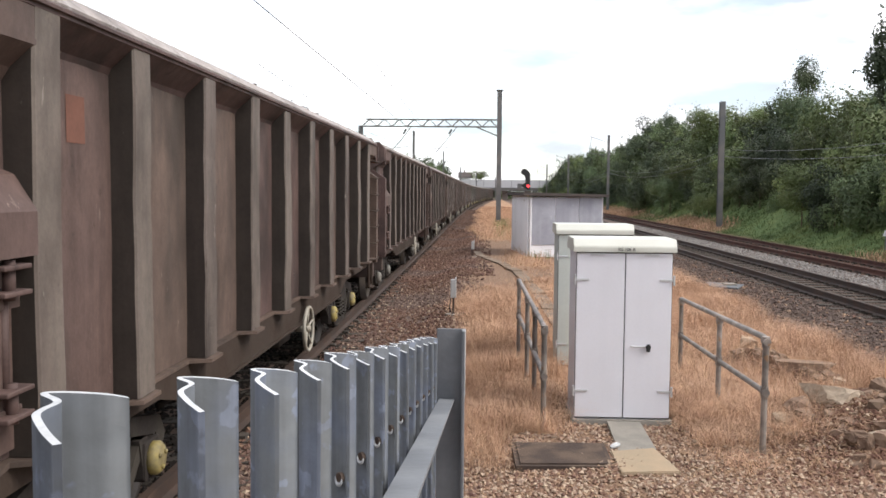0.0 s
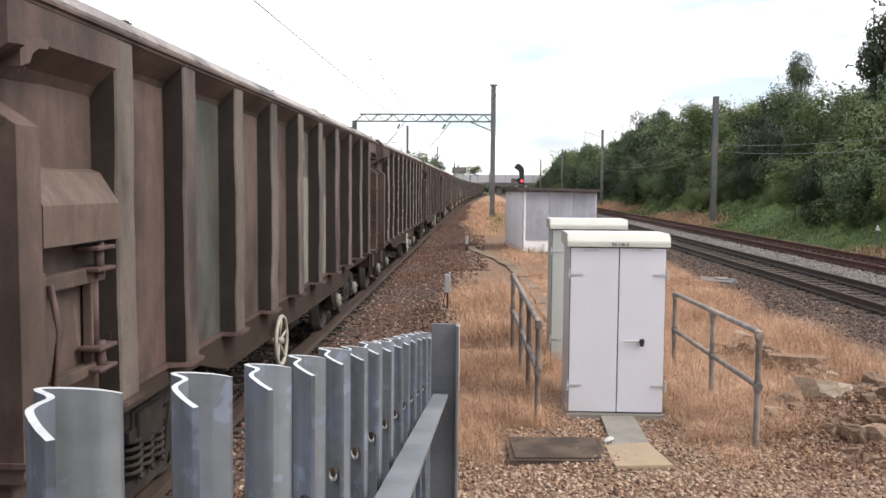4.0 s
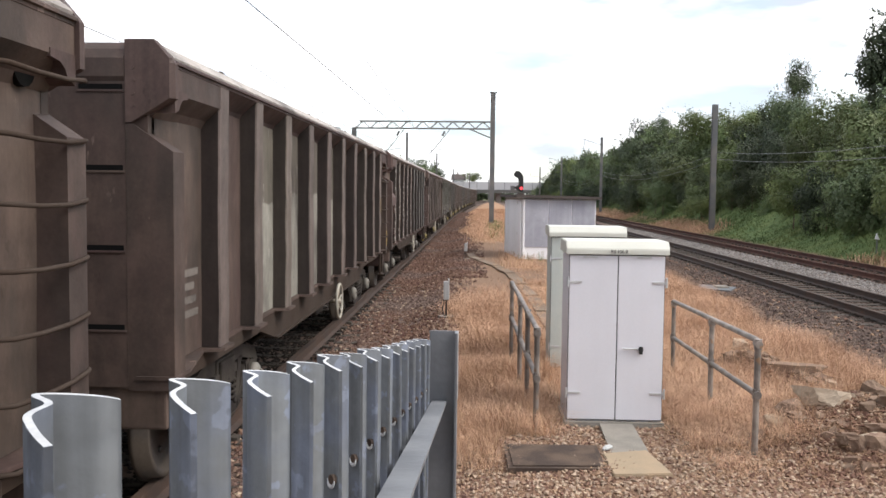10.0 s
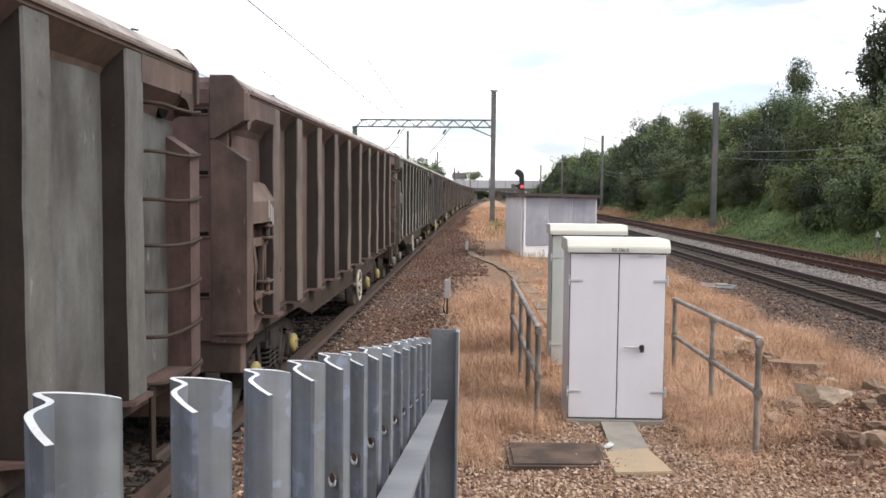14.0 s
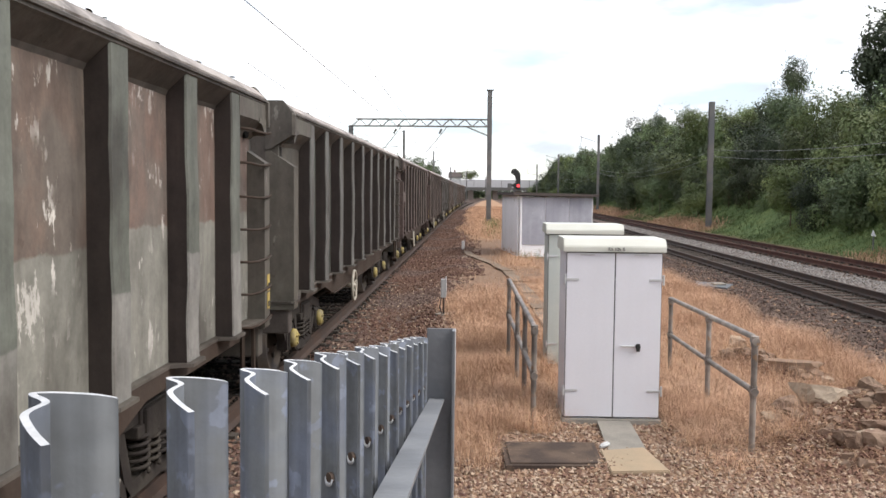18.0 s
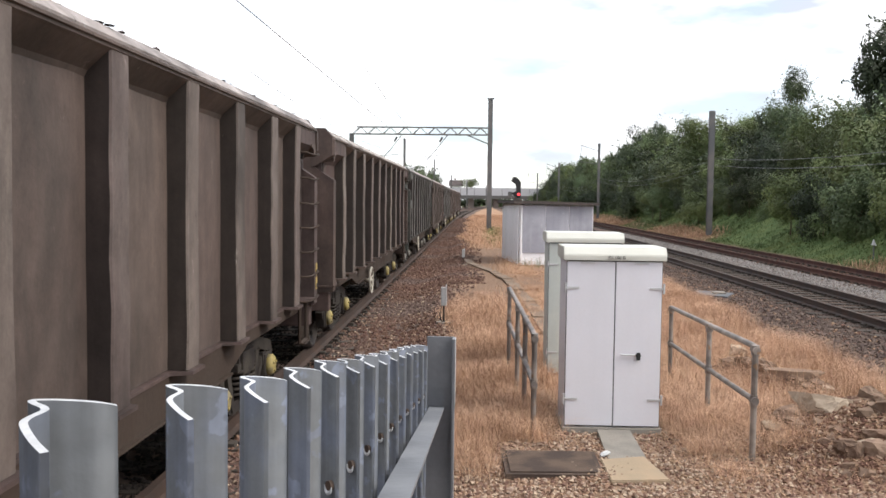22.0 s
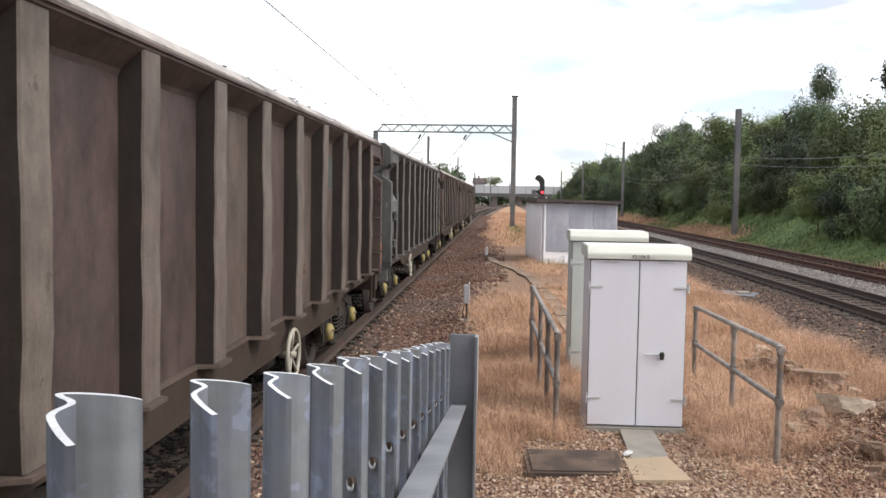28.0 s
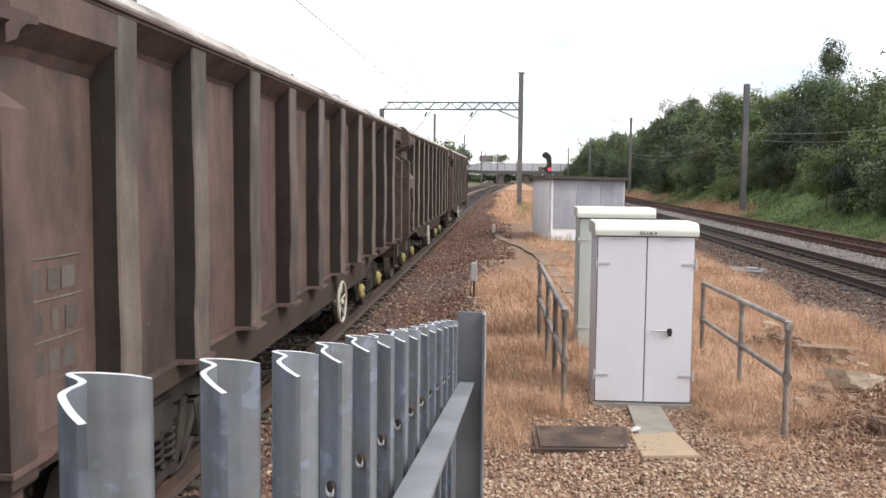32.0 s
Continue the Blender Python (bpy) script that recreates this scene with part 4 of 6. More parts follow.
def lever_frame(bm):
    y0, y1 = -LONG + 0.22, RIB_Y[0] - 0.13
    box(bm, 1.165, 1.185, y0, y1, 1.12, 1.98)
    box(bm, 1.20, 1.27, y0 + 0.06, y0 + 0.12, 1.22, 1.86, 0.008)
    box(bm, 1.20, 1.26, y0 + 0.1, y1 - 0.06, 1.76, 1.84, 0.008)
    box(bm, 1.20, 1.26, y0 + 0.1, y1 - 0.06, 1.28, 1.34, 0.008)
    box(bm, 1.20, 1.25, y1 - 0.22, y1 - 0.16, 1.3, 1.8, 0.008)


def lever(bm):
    e = -LONG + 0.30
    tube(bm, [(1.28, e + 0.05, 1.80), (1.30, e + 0.10, 1.58), (1.285, e + 0.06, 1.34), (1.30, e + 0.12, 1.20), (1.31, e + 0.28, 1.15)], 0.017, 7)
    for z in (1.82, 1.30):
        for k in (0.0, 0.11):
            box(bm, 1.20, 1.325, e + 0.48, e + 0.70, z + k, z + k + 0.022, 0.006)
        tube(bm, [(1.275, e + 0.60, z - 0.02), (1.275, e + 0.60, z + 0.15)], 0.028, 8)
    tube(bm, [(1.245, e + 0.60, 1.32), (1.245, e + 0.60, 1.84)], 0.024, 8)


def bogie_frame(bm):
    for s in (-1, 1):
        a, b = (0.90, 1.00) if s > 0 else (-1.00, -0.90)
        prism(bm, ((-1.22, 0.56), (-1.12, 0.70), (-0.55, 0.82), (0.55, 0.82), (1.12, 0.70), (1.22, 0.56), (1.14, 0.46), (0.98, 0.60), (0.55, 0.69), (-0.55, 0.69), (-0.98, 0.60), (-1.14, 0.46)), along_x, a, b)
        prism(bm, ((-0.62, 0.70), (-0.46, 0.22), (0.46, 0.22), (0.62, 0.70), (0.50, 0.70), (0.37, 0.33), (-0.37, 0.33), (-0.50, 0.70)), along_x, a, b)
        for q in (-1, 1):
            prism(bm, ((q * 0.40, 0.24), (q * 0.52, 0.24), (q * 0.88, 0.62), (q * 0.76, 0.62)), along_x, a, b)
            prism(bm, ((q * 0.72, 0.62), (q * 0.80, 0.32), (q * 0.88, 0.30), (q * 0.86, 0.62)), along_x, a - 0.01, b + 0.01)
            prism(bm, ((q * 1.02, 0.60), (q * 1.00, 0.32), (q * 1.08, 0.34), (q * 1.13, 0.56)), along_x, a - 0.01, b + 0.01)
            box(bm, min(a, b) - 0.02, max(a, b) + 0.03, q * 0.90 - 0.13, q * 0.90 + 0.13, 0.33, 0.59, 0.02)
        box(bm, a - 0.02, b + 0.03, -0.34, 0.34, 0.60, 0.68, 0.01)
        box(bm, s * 0.96 - 0.13, s * 0.96 + 0.06, -0.26, 0.26, 0.64, 0.80, 0.02)
    box(bm, -1.05, 1.05, -0.22, 0.22, 0.55, 0.78, 0.02)
    tube(bm, [(-0.2, 0, 0.75), (0.2, 0, 0.75)], 0.3, 12)
    for q in (-1, 1):
        box(bm, -0.95, 0.95, q * 0.42 - 0.04, q * 0.42 + 0.04, 0.30, 0.40, 0.01)
        for s in (-1, 1):
            box(bm, s * 0.75 - 0.05, s * 0.75 + 0.05, q * 0.47 - 0.03, q * 0.47 + 0.03, 0.28, 0.52, 0.01)


def spring(bm):
    for y in (-0.2, 0.0, 0.2):
        path = []
        for i in range(49):
            a = i / 48 * 2 * math.pi * 5
            path.append((0.085 * math.cos(a), y + 0.085 * math.sin(a), 0.34 + 0.26 * i / 48))
        tube(bm, path, 0.016, 5)


def axle_cap(bm):
    tube(bm, [(0, 0, 0), (0.05, 0, 0), (0.075, 0, 0)], [0.115, 0.115, 0.09], 16)
    for i in range(3):
        a = i * 2.09 + 0.5
        tube(bm, [(0.07, 0.06 * math.cos(a), 0.06 * math.sin(a)), (0.09, 0.06 * math.cos(a), 0.06 * math.sin(a))], 0.016, 6)


def wheelset(bm):
    tube(bm, [(-1.0, 0, 0), (1.0, 0, 0)], 0.075, 12)
    for s in (-1, 1):
        prof = ((0.68, 0.10), (0.70, 0.38), (0.68, 0.40), (0.68, 0.49), (0.715, 0.49), (0.72, 0.465), (0.815, 0.455), (0.815, 0.40), (0.775, 0.38), (0.765, 0.14), (0.82, 0.10))
        rows = []
        seg = 30
        for i in range(seg):
            a = 2 * math.pi * i / seg
            rows.append([bm.verts.new((s * x, r * math.cos(a), r * math.sin(a))) for x, r in prof])
        for i in range(seg):
            a, b = rows[i], rows[(i + 1) % seg]
            for k in range(len(prof) - 1):
                bm.faces.new((a[k], a[k + 1], b[k + 1], b[k]))
        for i in range(5):
            a = i * 2 * math.pi / 5
            tube(bm, [(s * 0.768, 0.24 * math.cos(a), 0.24 * math.sin(a)), (s * 0.79, 0.24 * math.cos(a), 0.24 * math.sin(a))], 0.03, 6)


def handwheel(bm):
    ring(bm, (0, 0, 0), 0.245, 0.022, 30, 6)
    for i in range(5):
        a = i * 2 * math.pi / 5 + 0.3
        tube(bm, [(-0.02, 0.03 * math.cos(a), 0.03 * math.sin(a)), (0, 0.245 * math.cos(a), 0.245 * math.sin(a))], 0.015, 5)
    tube(bm, [(-0.14, 0, 0), (0.025, 0, 0)], 0.035, 10)


def coupling(bm):
    tube(bm, [(0, 6.4, 0.92), (0, 6.7, 0.92), (0, 7.85, 0.92)], [0.09, 0.06, 0.06], 10)
    tube(bm, [(0.35, 6.5, 0.85), (0.35, 6.7, 0.62), (0.35, 7.2, 0.55), (0.35, 7.65, 0.64), (0.35, 7.85, 0.85)], 0.025, 6)


SHAPES = {k: simple(k, f, m, sm) for k, f, m, sm in (
    ("top_rail", top_rail, ANY, False), ("capping", capping, ANY, False), ("bottom_flange", bottom_flange, ANY, False), ("corner_post", corner_post, ANY, False), ("corner_block", corner_block, ANY, False),
    ("end_wall", end_wall, ANY, False), ("end_slot", end_slot, VOID, False), ("slot_lip", slot_lip, ANY, False), ("end_fascia", end_fascia, ANY, False), ("far_fascia", lambda bm: end_fascia(bm, False), ANY, False), ("headstock", headstock, ANY, False), ("solebar", solebar, SOLE, False), ("shell", shell, ANY, False),
    ("air_tank", tank, RUNNING, True), ("ladder_rung", rung, SOLE, True), ("lifting_hole", lift_hole, VOID, False), ("foot_step", foot_step, SOLE, False), ("spilled_stone", debris, ANY, False), ("hood", hood, ANY, False), ("lever_frame", lever_frame, ANY, False),
    ("lever", lever, ANY, True), ("bogie", bogie_frame, RUNNING, False), ("spring", spring, RUNNING, True), ("axle_cap", axle_cap, CAP_YELLOW, True), ("wheelset", wheelset, WHEEL_M, True),
    ("handbrake_wheel", handwheel, CREAM, True), ("coupling", coupling, RUNNING, True))}
MIRROR = pose(0, 0, 0, 0, 0, 180)
WHEELSETS = []
WAGONS = {}
SHEETS = {}


def flat_mark(wagon, name, mat, x, y0, y1, z0, z1, label=""):
    """A thin painted mark; on a side sheet it follows the sheet's dents, elsewhere it lies flat at x."""
    bm = B()
    if x > 1.25:
        box(bm, x, x + 0.004, y0, y1, z0, z1)
        return part(name, bm, mat, wagon, label)
    j = next(k for k, v in WAGONS.items() if v == wagon)
    i = max(k for k in range(11) if BAY_ENDS[k] < (y0 + y1) / 2)
    b0, b1 = BAY_ENDS[i] + 0.10, BAY_ENDS[i + 1] - 0.10
    lift = 0.003 if x < 1.1775 else 0.005
    rows = []
    for k in range(5):
        z = z0 + (z1 - z0) * k / 4
        rows.append([bm.verts.new((panel_x(SHEETS[j, i], min(0.5, max(-0.5, (y - (b0 + b1) / 2) / (b1 - b0))), z) + lift, y, z)) for y in (y0 + (y1 - y0) * q / 6 for q in range(7))])
    for a, b in zip(rows, rows[1:]):
        for q in range(6):
            bm.faces.new((a[q], a[q + 1], b[q + 1], b[q]))
    return part(name, bm, mat, wagon, label)


def letters(wagon, text, mat, x, y, z, size, name="lettering"):
    curve = bpy.data.curves.new(name, "FONT")
    curve.body, curve.size, curve.extrude = text, size, 0.001
    ob = bpy.data.objects.new("temporary", curve)
    scene.collection.objects.link(ob)
    me = bpy.data.meshes.new_from_object(ob.evaluated_get(bpy.context.evaluated_depsgraph_get()))
    bpy.data.objects.remove(ob)
    me.materials.clear()
    me.materials.append(mat)
    return place(name, me, wagon, m=pose(x, y, z, 90, 0, 90))


def wagon(j, label, paint, hatch=True, wheel_y=3.6, caps=CAP_GREY, wheel_paint=CREAM, odd=None):
    rng = random.Random(100 + j)
    w = thing("goods_wagon", label, "railway wagon", "wagons of the goods train")
    p = PAINTS[paint]
    odd = odd or {}
    place("shell", SHAPES["shell"], w, paint=p)
    for m in (None, MIRROR):
        for i in range(11):
            y0, y1 = BAY_ENDS[i] + 0.10, BAY_ENDS[i + 1] - 0.10
            q = pose(0, (y0 + y1) / 2, 0) @ Matrix.Diagonal((1, y1 - y0, 1, 1))
            sheet = rng.randrange(len(PANELS))
            if m is None:
                SHEETS[j, i] = sheet
            place("panel", PANELS[sheet], w, m=q if m is None else m @ q, paint=PAINTS[odd.get(i, paint)] if m is None else p)
        for y in RIB_Y:
            q = pose(0, y, 0)
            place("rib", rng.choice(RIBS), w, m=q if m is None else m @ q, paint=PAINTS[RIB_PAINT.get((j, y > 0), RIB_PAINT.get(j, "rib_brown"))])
        place("capping", SHAPES["capping"], w, m=m, paint=PAINTS["lit_dust"])
        for k in ("top_rail", "end_fascia", "far_fascia", "bottom_flange", "corner_block", "corner_post", "end_wall", "headstock"):
            place(k, SHAPES[k], w, m=m, paint=p)
        place("solebar", SHAPES["solebar"], w, m=m)
        for z in (1.39, 1.90, 2.41, 2.92):
            q = pose(0, 0, z)
            place("end_slot", SHAPES["end_slot"], w, m=q if m is None else m @ q)
            place("slot_lip", SHAPES["slot_lip"], w, m=q if m is None else m @ q, paint=p)
        for z in (1.08, 1.37, 1.65, 1.93, 2.21, 2.50, 2.79):
            q = pose(0, 0, z)
            place("ladder_rung", SHAPES["ladder_rung"], w, m=q if m is None else m @ q)
        place("lifting_hole", SHAPES["lifting_hole"], w, m=m)
        place("foot_step", SHAPES["foot_step"], w, m=m)
        tagged(place("spilled_stone", SHAPES["spilled_stone"], w, m=m, paint=p), kind="stuff")
        # the far corners, mirrored across the length
        for k in ("corner_block", "corner_post"):
            ob = place(k, SHAPES[k], w, paint=p)
            ob.matrix_basis = (Matrix.Identity(4) if m is None else m) @ Matrix.Diagonal((1, -1, 1, 1))
        if hatch:
            place("hood", SHAPES["hood"], w, m=m, paint=p)
            place("lever_frame", SHAPES["lever_frame"], w, m=m, paint=p)
            place("lever", SHAPES["lever"], w, m=m, paint=p)
        q = pose(1.27, -LONG + wheel_y, 0.70)
        place("handbrake_wheel", SHAPES["handbrake_wheel"], w, m=q if m is None else m @ q, paint=wheel_paint)
    place("air_tank", SHAPES["air_tank"], w)
    if j < 18:
        place("coupling", SHAPES["coupling"], w)
    for y in (-4.45, 4.45):
        bogie = place("bogie", SHAPES["bogie"], w, m=pose(0, y, 0))
        for s in (-1, 1):
            place("spring", SHAPES["spring"], bogie, m=pose(s * 0.96, 0, 0))
            for q in (-0.9, 0.9):
                place("axle_cap", SHAPES["axle_cap"], bogie, m=pose(s * 1.02, q, 0.46, 0, 0, 0 if s > 0 else 180), paint=caps)
        for q in (-0.9, 0.9):
            ws = place("wheelset", SHAPES["wheelset"], bogie, m=pose(0, q, 0.46))
            WHEELSETS.append((ws, q, j))
    WAGONS[j] = w
    return w


FLEET = {
    0: ("grimy brown box wagon with ribbed sides", "brown", True, 3.6, CAP_GREY, CREAM, {}),
    1: ("grimy brown box wagon with ribbed sides and rust-scraped panels", "brown", True, 7.24, CAP_YELLOW, CREAM, {1: "brown"}),
    2: ("dusty brown box wagon with ribbed sides", "brown", True, 8.3, CAP_GREY, CREAM, {}),
    3: ("dusty brown box wagon with a dark patched panel", "brown", True, 5.2, CAP_GREY, CREAM, {2: "green", 5: "pale", 6: "pale"}),
    4: ("dark brown box wagon with a black lettered data panel", "dark", False, 6.6, CAP_GREY, CREAM, {5: "mended", 8: "olive"}),
    5: ("dark brown box wagon with hazard labels on its end", "dark", True, 8.4, CAP_GREY, CREAM, {}),
    6: ("brown box wagon with limewashed panels", "dark", False, 7.15, CAP_GREY, CREAM, {2: "pale", 3: "pale", 4: "pale", 5: "pale", 7: "pale", 8: "pale", 9: "pale", 10: "olive"}),
    7: ("grey-brown box wagon with faded mismatched panels", "brown", True, 7.6, CAP_GREY, CREAM, {3: "ash", 4: "scraped", 5: "rust", 6: "brown", 7: "scraped", 8: "pale", 9: "ash", 10: "ash"}),
    8: ("brown box wagon with a white-splashed hood", "brown", True, 7.4, CAP_YELLOW, CREAM, {9: "dark"}),
    9: ("flaking olive-brown box wagon with rusty patches", "olive", True, 5.15, CAP_GREY, CREAM, {i: "rust" for i in range(11)}),
    10: ("grey-green box wagon with ribbed sides and yellow axle caps", "olive", False, 5.2, CAP_YELLOW, CREAM, {1: "green", 2: "green", 4: "green", 8: "green", 9: "green"}),
    11: ("plum-brown box wagon with a lettered end panel", "plum", True, 5.1, CAP_YELLOW, CREAM, {}),
    12: ("brown box wagon with faded green panels", "dark", False, 4.95, CAP_YELLOW, CREAM, {4: "leaf", 5: "leaf", 6: "leaf"}),
    13: ("green box wagon with ribbed sides and a red patch", "green", True, 4.7, CAP_GREY, CREAM, {4: "leaf", 5: "leaf", 6: "leaf", 7: "split", 8: "split", 9: "brown", 10: "brown"}),
    14: ("plum-brown box wagon with a faded green patch", "plum", False, 7.2, CAP_YELLOW, CREAM, {}),
    15: ("ashen grey-green box wagon with ribbed sides", "ash", True, 4.23, CAP_YELLOW, CREAM, {1: "scraped", 10: "leaf", 9: "green"}),
    16: ("brown box wagon with faded white lettering", "brown", False, 7.4, CAP_YELLOW, CREAM, {}),
    17: ("dark brown box wagon with ribbed sides", "dark", True, 5.2, CAP_YELLOW, CREAM, {}),
    18: ("last brown box wagon of the goods train", "brown", False, 5.2, CAP_GREY, CREAM, {}),
}
for j, spec in FLEET.items():
    wagon(j, *spec)


def mid_bay(i):
    return (BAY_ENDS[i] + BAY_ENDS[i + 1]) / 2


def bars(w, mat, y0, y1, z0, z1, rows, name="lettering", x=1.178, gap=0.35):
    """Illegible lines of lettering as plain bars."""
    h = (z1 - z0) / rows
    for k in range(rows):
        flat_mark(w, name, mat, x, y0 + 0.03 * (k % 2), y1 - 0.05 * ((k * 7) % 3), z0 + k * h, z0 + (k + 1 - gap) * h)


def end_label(w, mat, x, z, wide=0.16, high=0.2):
    bm = B()
    box(bm, x - wide / 2, x + wide / 2, -LONG + 0.040, -LONG + 0.048, z - high / 2, z + high / 2)
    part("hazard_label", bm, mat, w, "small yellow hazard label")


def post_label(w, mat, z=1.32):
    for k in (-0.085, 0.085):
        flat_mark(w, "warning_label", mat, 1.326, LONG - 0.115, LONG - 0.02, z + k - 0.075, z + k + 0.075, "small yellow warning label")
        flat_mark(w, "warning_mark", BLACK, 1.3305, LONG - 0.09, LONG - 0.045, z + k - 0.055, z + k - 0.005)


# wagon by wagon: data panels, faded lettering, patches and labels
def data_panel(w, y0, y1, top, row, line, words):
    """Three black rows ruled off in white."""
    for k in range(3):
        z = top - (k + 1) * row
        flat_mark(w, "data_panel", PLATE_BLACK, 1.176, y0, y1, z, z + row - 0.012, "black data panel")
        flat_mark(w, "panel_line", line, 1.178, y0, y1, z - 0.012, z)
        for u0, u1, mat in words[k]:
            bars(w, mat, y0 + u0 * (y1 - y0), y0 + u1 * (y1 - y0), z + 0.03, z + row - 0.05, 1, gap=0.0)
    flat_mark(w, "panel_line", line, 1.178, y0, y1, top - 0.012, top)


data_panel(WAGONS[4], -6.17, -5.70, 2.045, 0.168, MARK_WHITE, ((), ((0.15, 0.3, MARK_FADED), (0.35, 0.8, MARK_WHITE)), ((0.05, 0.42, MARK_FADED), (0.5, 0.95, MARK_WHITE))))
letters(WAGONS[4], "JNA", MARK_WHITE, 1.190, -6.09, 1.905, 0.115)
data_panel(WAGONS[11], -4.87, -4.49, 1.72, 0.16, MARK_WHITE, (((0.2, 0.75, MARK_FADED),), ((0.15, 0.5, MARK_FADED),), ((0.1, 0.3, MARK_FADED), (0.4, 1.0, MARK_WHITE))))
for k in range(4):
    z = 1.30 + 0.19 * k
    flat_mark(WAGONS[16], "panel_line", MARK_FADED, 1.178, -6.26, -5.74, z, z + 0.009)
    if k < 3:
        for u in ((-6.19, -6.09), (-6.05, -5.97), (-5.94, -5.81)):
            flat_mark(WAGONS[16], "lettering", MARK_DIM, 1.176, u[0] + 0.03 * (k % 2), u[1], z + 0.04, z + 0.145)
for y, mat in ((-0.2, PLATE_BLACK), (-0.1, PLATE_BLACK)):
    flat_mark(WAGONS[4], "panel_backing", mat, 1.176, y, 0.24, 1.50 if y < -0.15 else 1.64, 1.63 if y < -0.15 else 1.76, "black panel behind yellow lettering")
bars(WAGONS[4], MARK_YELLOW, -0.19, 0.20, 1.525, 1.605, 1, "yellow_marking", gap=0.0)
bars(WAGONS[4], MARK_YELLOW, -0.08, 0.14, 1.665, 1.735, 1, "yellow_marking", gap=0.0)
for j, z0, z1, mat in ((6, 1.35, 1.75, MARK_FADED), (12, 1.48, 1.88, MARK_FADED), (10, 1.5, 1.8, MARK_FADED), (14, 1.5, 1.85, MARK_FADED)):
    bars(WAGONS[j], mat, -6.05, -5.69, z0, z1, 4, gap=0.45)
for y, z in ((-5.78, 2.08), (-5.71, 2.05), (-5.86, 2.12)):
    flat_mark(WAGONS[8], "white_splash", MARK_WHITE, 1.314, y, y + 0.04, z - 0.1, z + 0.06)
for j in (2, 3, 5, 7, 8, 9, 10, 14):
    i = {8: 1, 14: 6, 15: 7}.get(j, 5)
    bars(WAGONS[j], MARK_OCHRE, mid_bay(i) - 0.2, mid_bay(i) + 0.16, 1.42, 1.56, 2, "yellow_marking")
for j, i, z in ((5, 8, 2.45), (1, 1, 2.62)):
    flat_mark(WAGONS[j], "faded_badge", MARK_RED, 1.177, mid_bay(i) - 0.1, mid_bay(i) + 0.1, z - 0.12, z + 0.12)
flat_mark(WAGONS[13], "red_patch", MARK_RED, 1.176, 3.50, 4.33, 2.335, 2.62, "faded red painted patch")
for u0, u1 in ((3.68, 3.74), (3.86, 3.92), (3.98, 4.04), (4.12, 4.17)):
    flat_mark(WAGONS[13], "worn_shape", MARK_DIM, 1.178, u0, u1, 2.39, 2.56)
flat_mark(WAGONS[13], "white_label", MARK_WHITE, 1.176, 5.18, 5.28, 1.24, 1.46)
for z in (1.742, 1.60):
    flat_mark(WAGONS[13], "ruled_line", MARK_FADED, 1.176, 4.90, 5.28, z, z + 0.012)
for u0, u1, z0, z1 in ((-3.94, -3.84, 2.41, 2.49), (-3.86, -3.80, 2.49, 2.62), (-3.70, -3.63, 2.42, 2.64), (-3.58, -3.51, 2.42, 2.64), (-3.40, -3.33, 2.40, 2.63), (-3.46, -3.27, 2.60, 2.66)):
    flat_mark(WAGONS[9], "faded_emblem", MARK_PEACH, 1.176, u0, u1, z0, z1)
flat_mark(WAGONS[14], "green_patch", MARK_GREEN, 1.177, mid_bay(7) - 0.42, mid_bay(7) + 0.42, 2.36, 2.74, "faded green patch")
flat_mark(WAGONS[13], "blue_label", MARK_BLUE, 1.177, 4.88, 5.12, 1.325, 1.515, "small blue label")
flat_mark(WAGONS[15], "white_label", MARK_FADED, 1.177, mid_bay(8) - 0.1, mid_bay(8) + 0.1, 1.5, 1.72)
flat_mark(WAGONS[11], "white_label", MARK_FADED, 1.177, mid_bay(9) - 0.08, mid_bay(9) + 0.1, 1.8, 1.95)
flat_mark(WAGONS[14], "placard", MARK_FADED, 1.177, mid_bay(10) - 0.32, mid_bay(10) + 0.1, 1.18, 1.36, "faded paper placard")
flat_mark(WAGONS[6], "placard", MARK_FADED, 1.177, mid_bay(10) - 0.3, mid_bay(10) + 0.2, 1.3, 1.5, "faded paper placard")
flat_mark(WAGONS[6], "cream_patch", LABEL_CREAM, 1.310, RIB_Y[9] - 0.10, RIB_Y[9] + 0.02, 1.88, 2.16, "worn cream patch")
for j in (6, 9, 11, 15, 13):
    post_label(WAGONS[j], LABEL_YELLOW)
post_label(WAGONS[14], LABEL_ORANGE)
for j, x, z in ((5, 0.35, 2.72), (12, 0.72, 2.58), (16, 0.40, 2.74), (10, 0.5, 2.7), (14, 0.2, 2.7), (9, 0.45, 2.72), (6, 0.6, 2.5)):
    end_label(WAGONS[j], LABEL_YELLOW if j in (5, 9) else LABEL_ORANGE, x, z)


def advance(t):
    """How far the train has come at t seconds, in metres."""
    u = t / 10
    return (((((0.00592844 * u - 0.02517798) * u + 0.17579848) * u - 0.74893728) * u + 0.03604499) * u + 70.1946932) * u


# how far each wagon stands off its even place, by the slack of its coupling
SLACK = {1: -0.013, 2: 0.015, 3: -0.005, 4: 0.014, 5: -0.048, 6: 0.042, 7: -0.034, 8: 0.060, 10: -0.036, 11: -0.022, 12: 0.049, 14: -0.050, 15: 0.017, 16: 0.009}


def line_point(s):
    """A point of the goods line at y = s."""
    return Vector((-3.25 + float(bend(s)), s, 0))


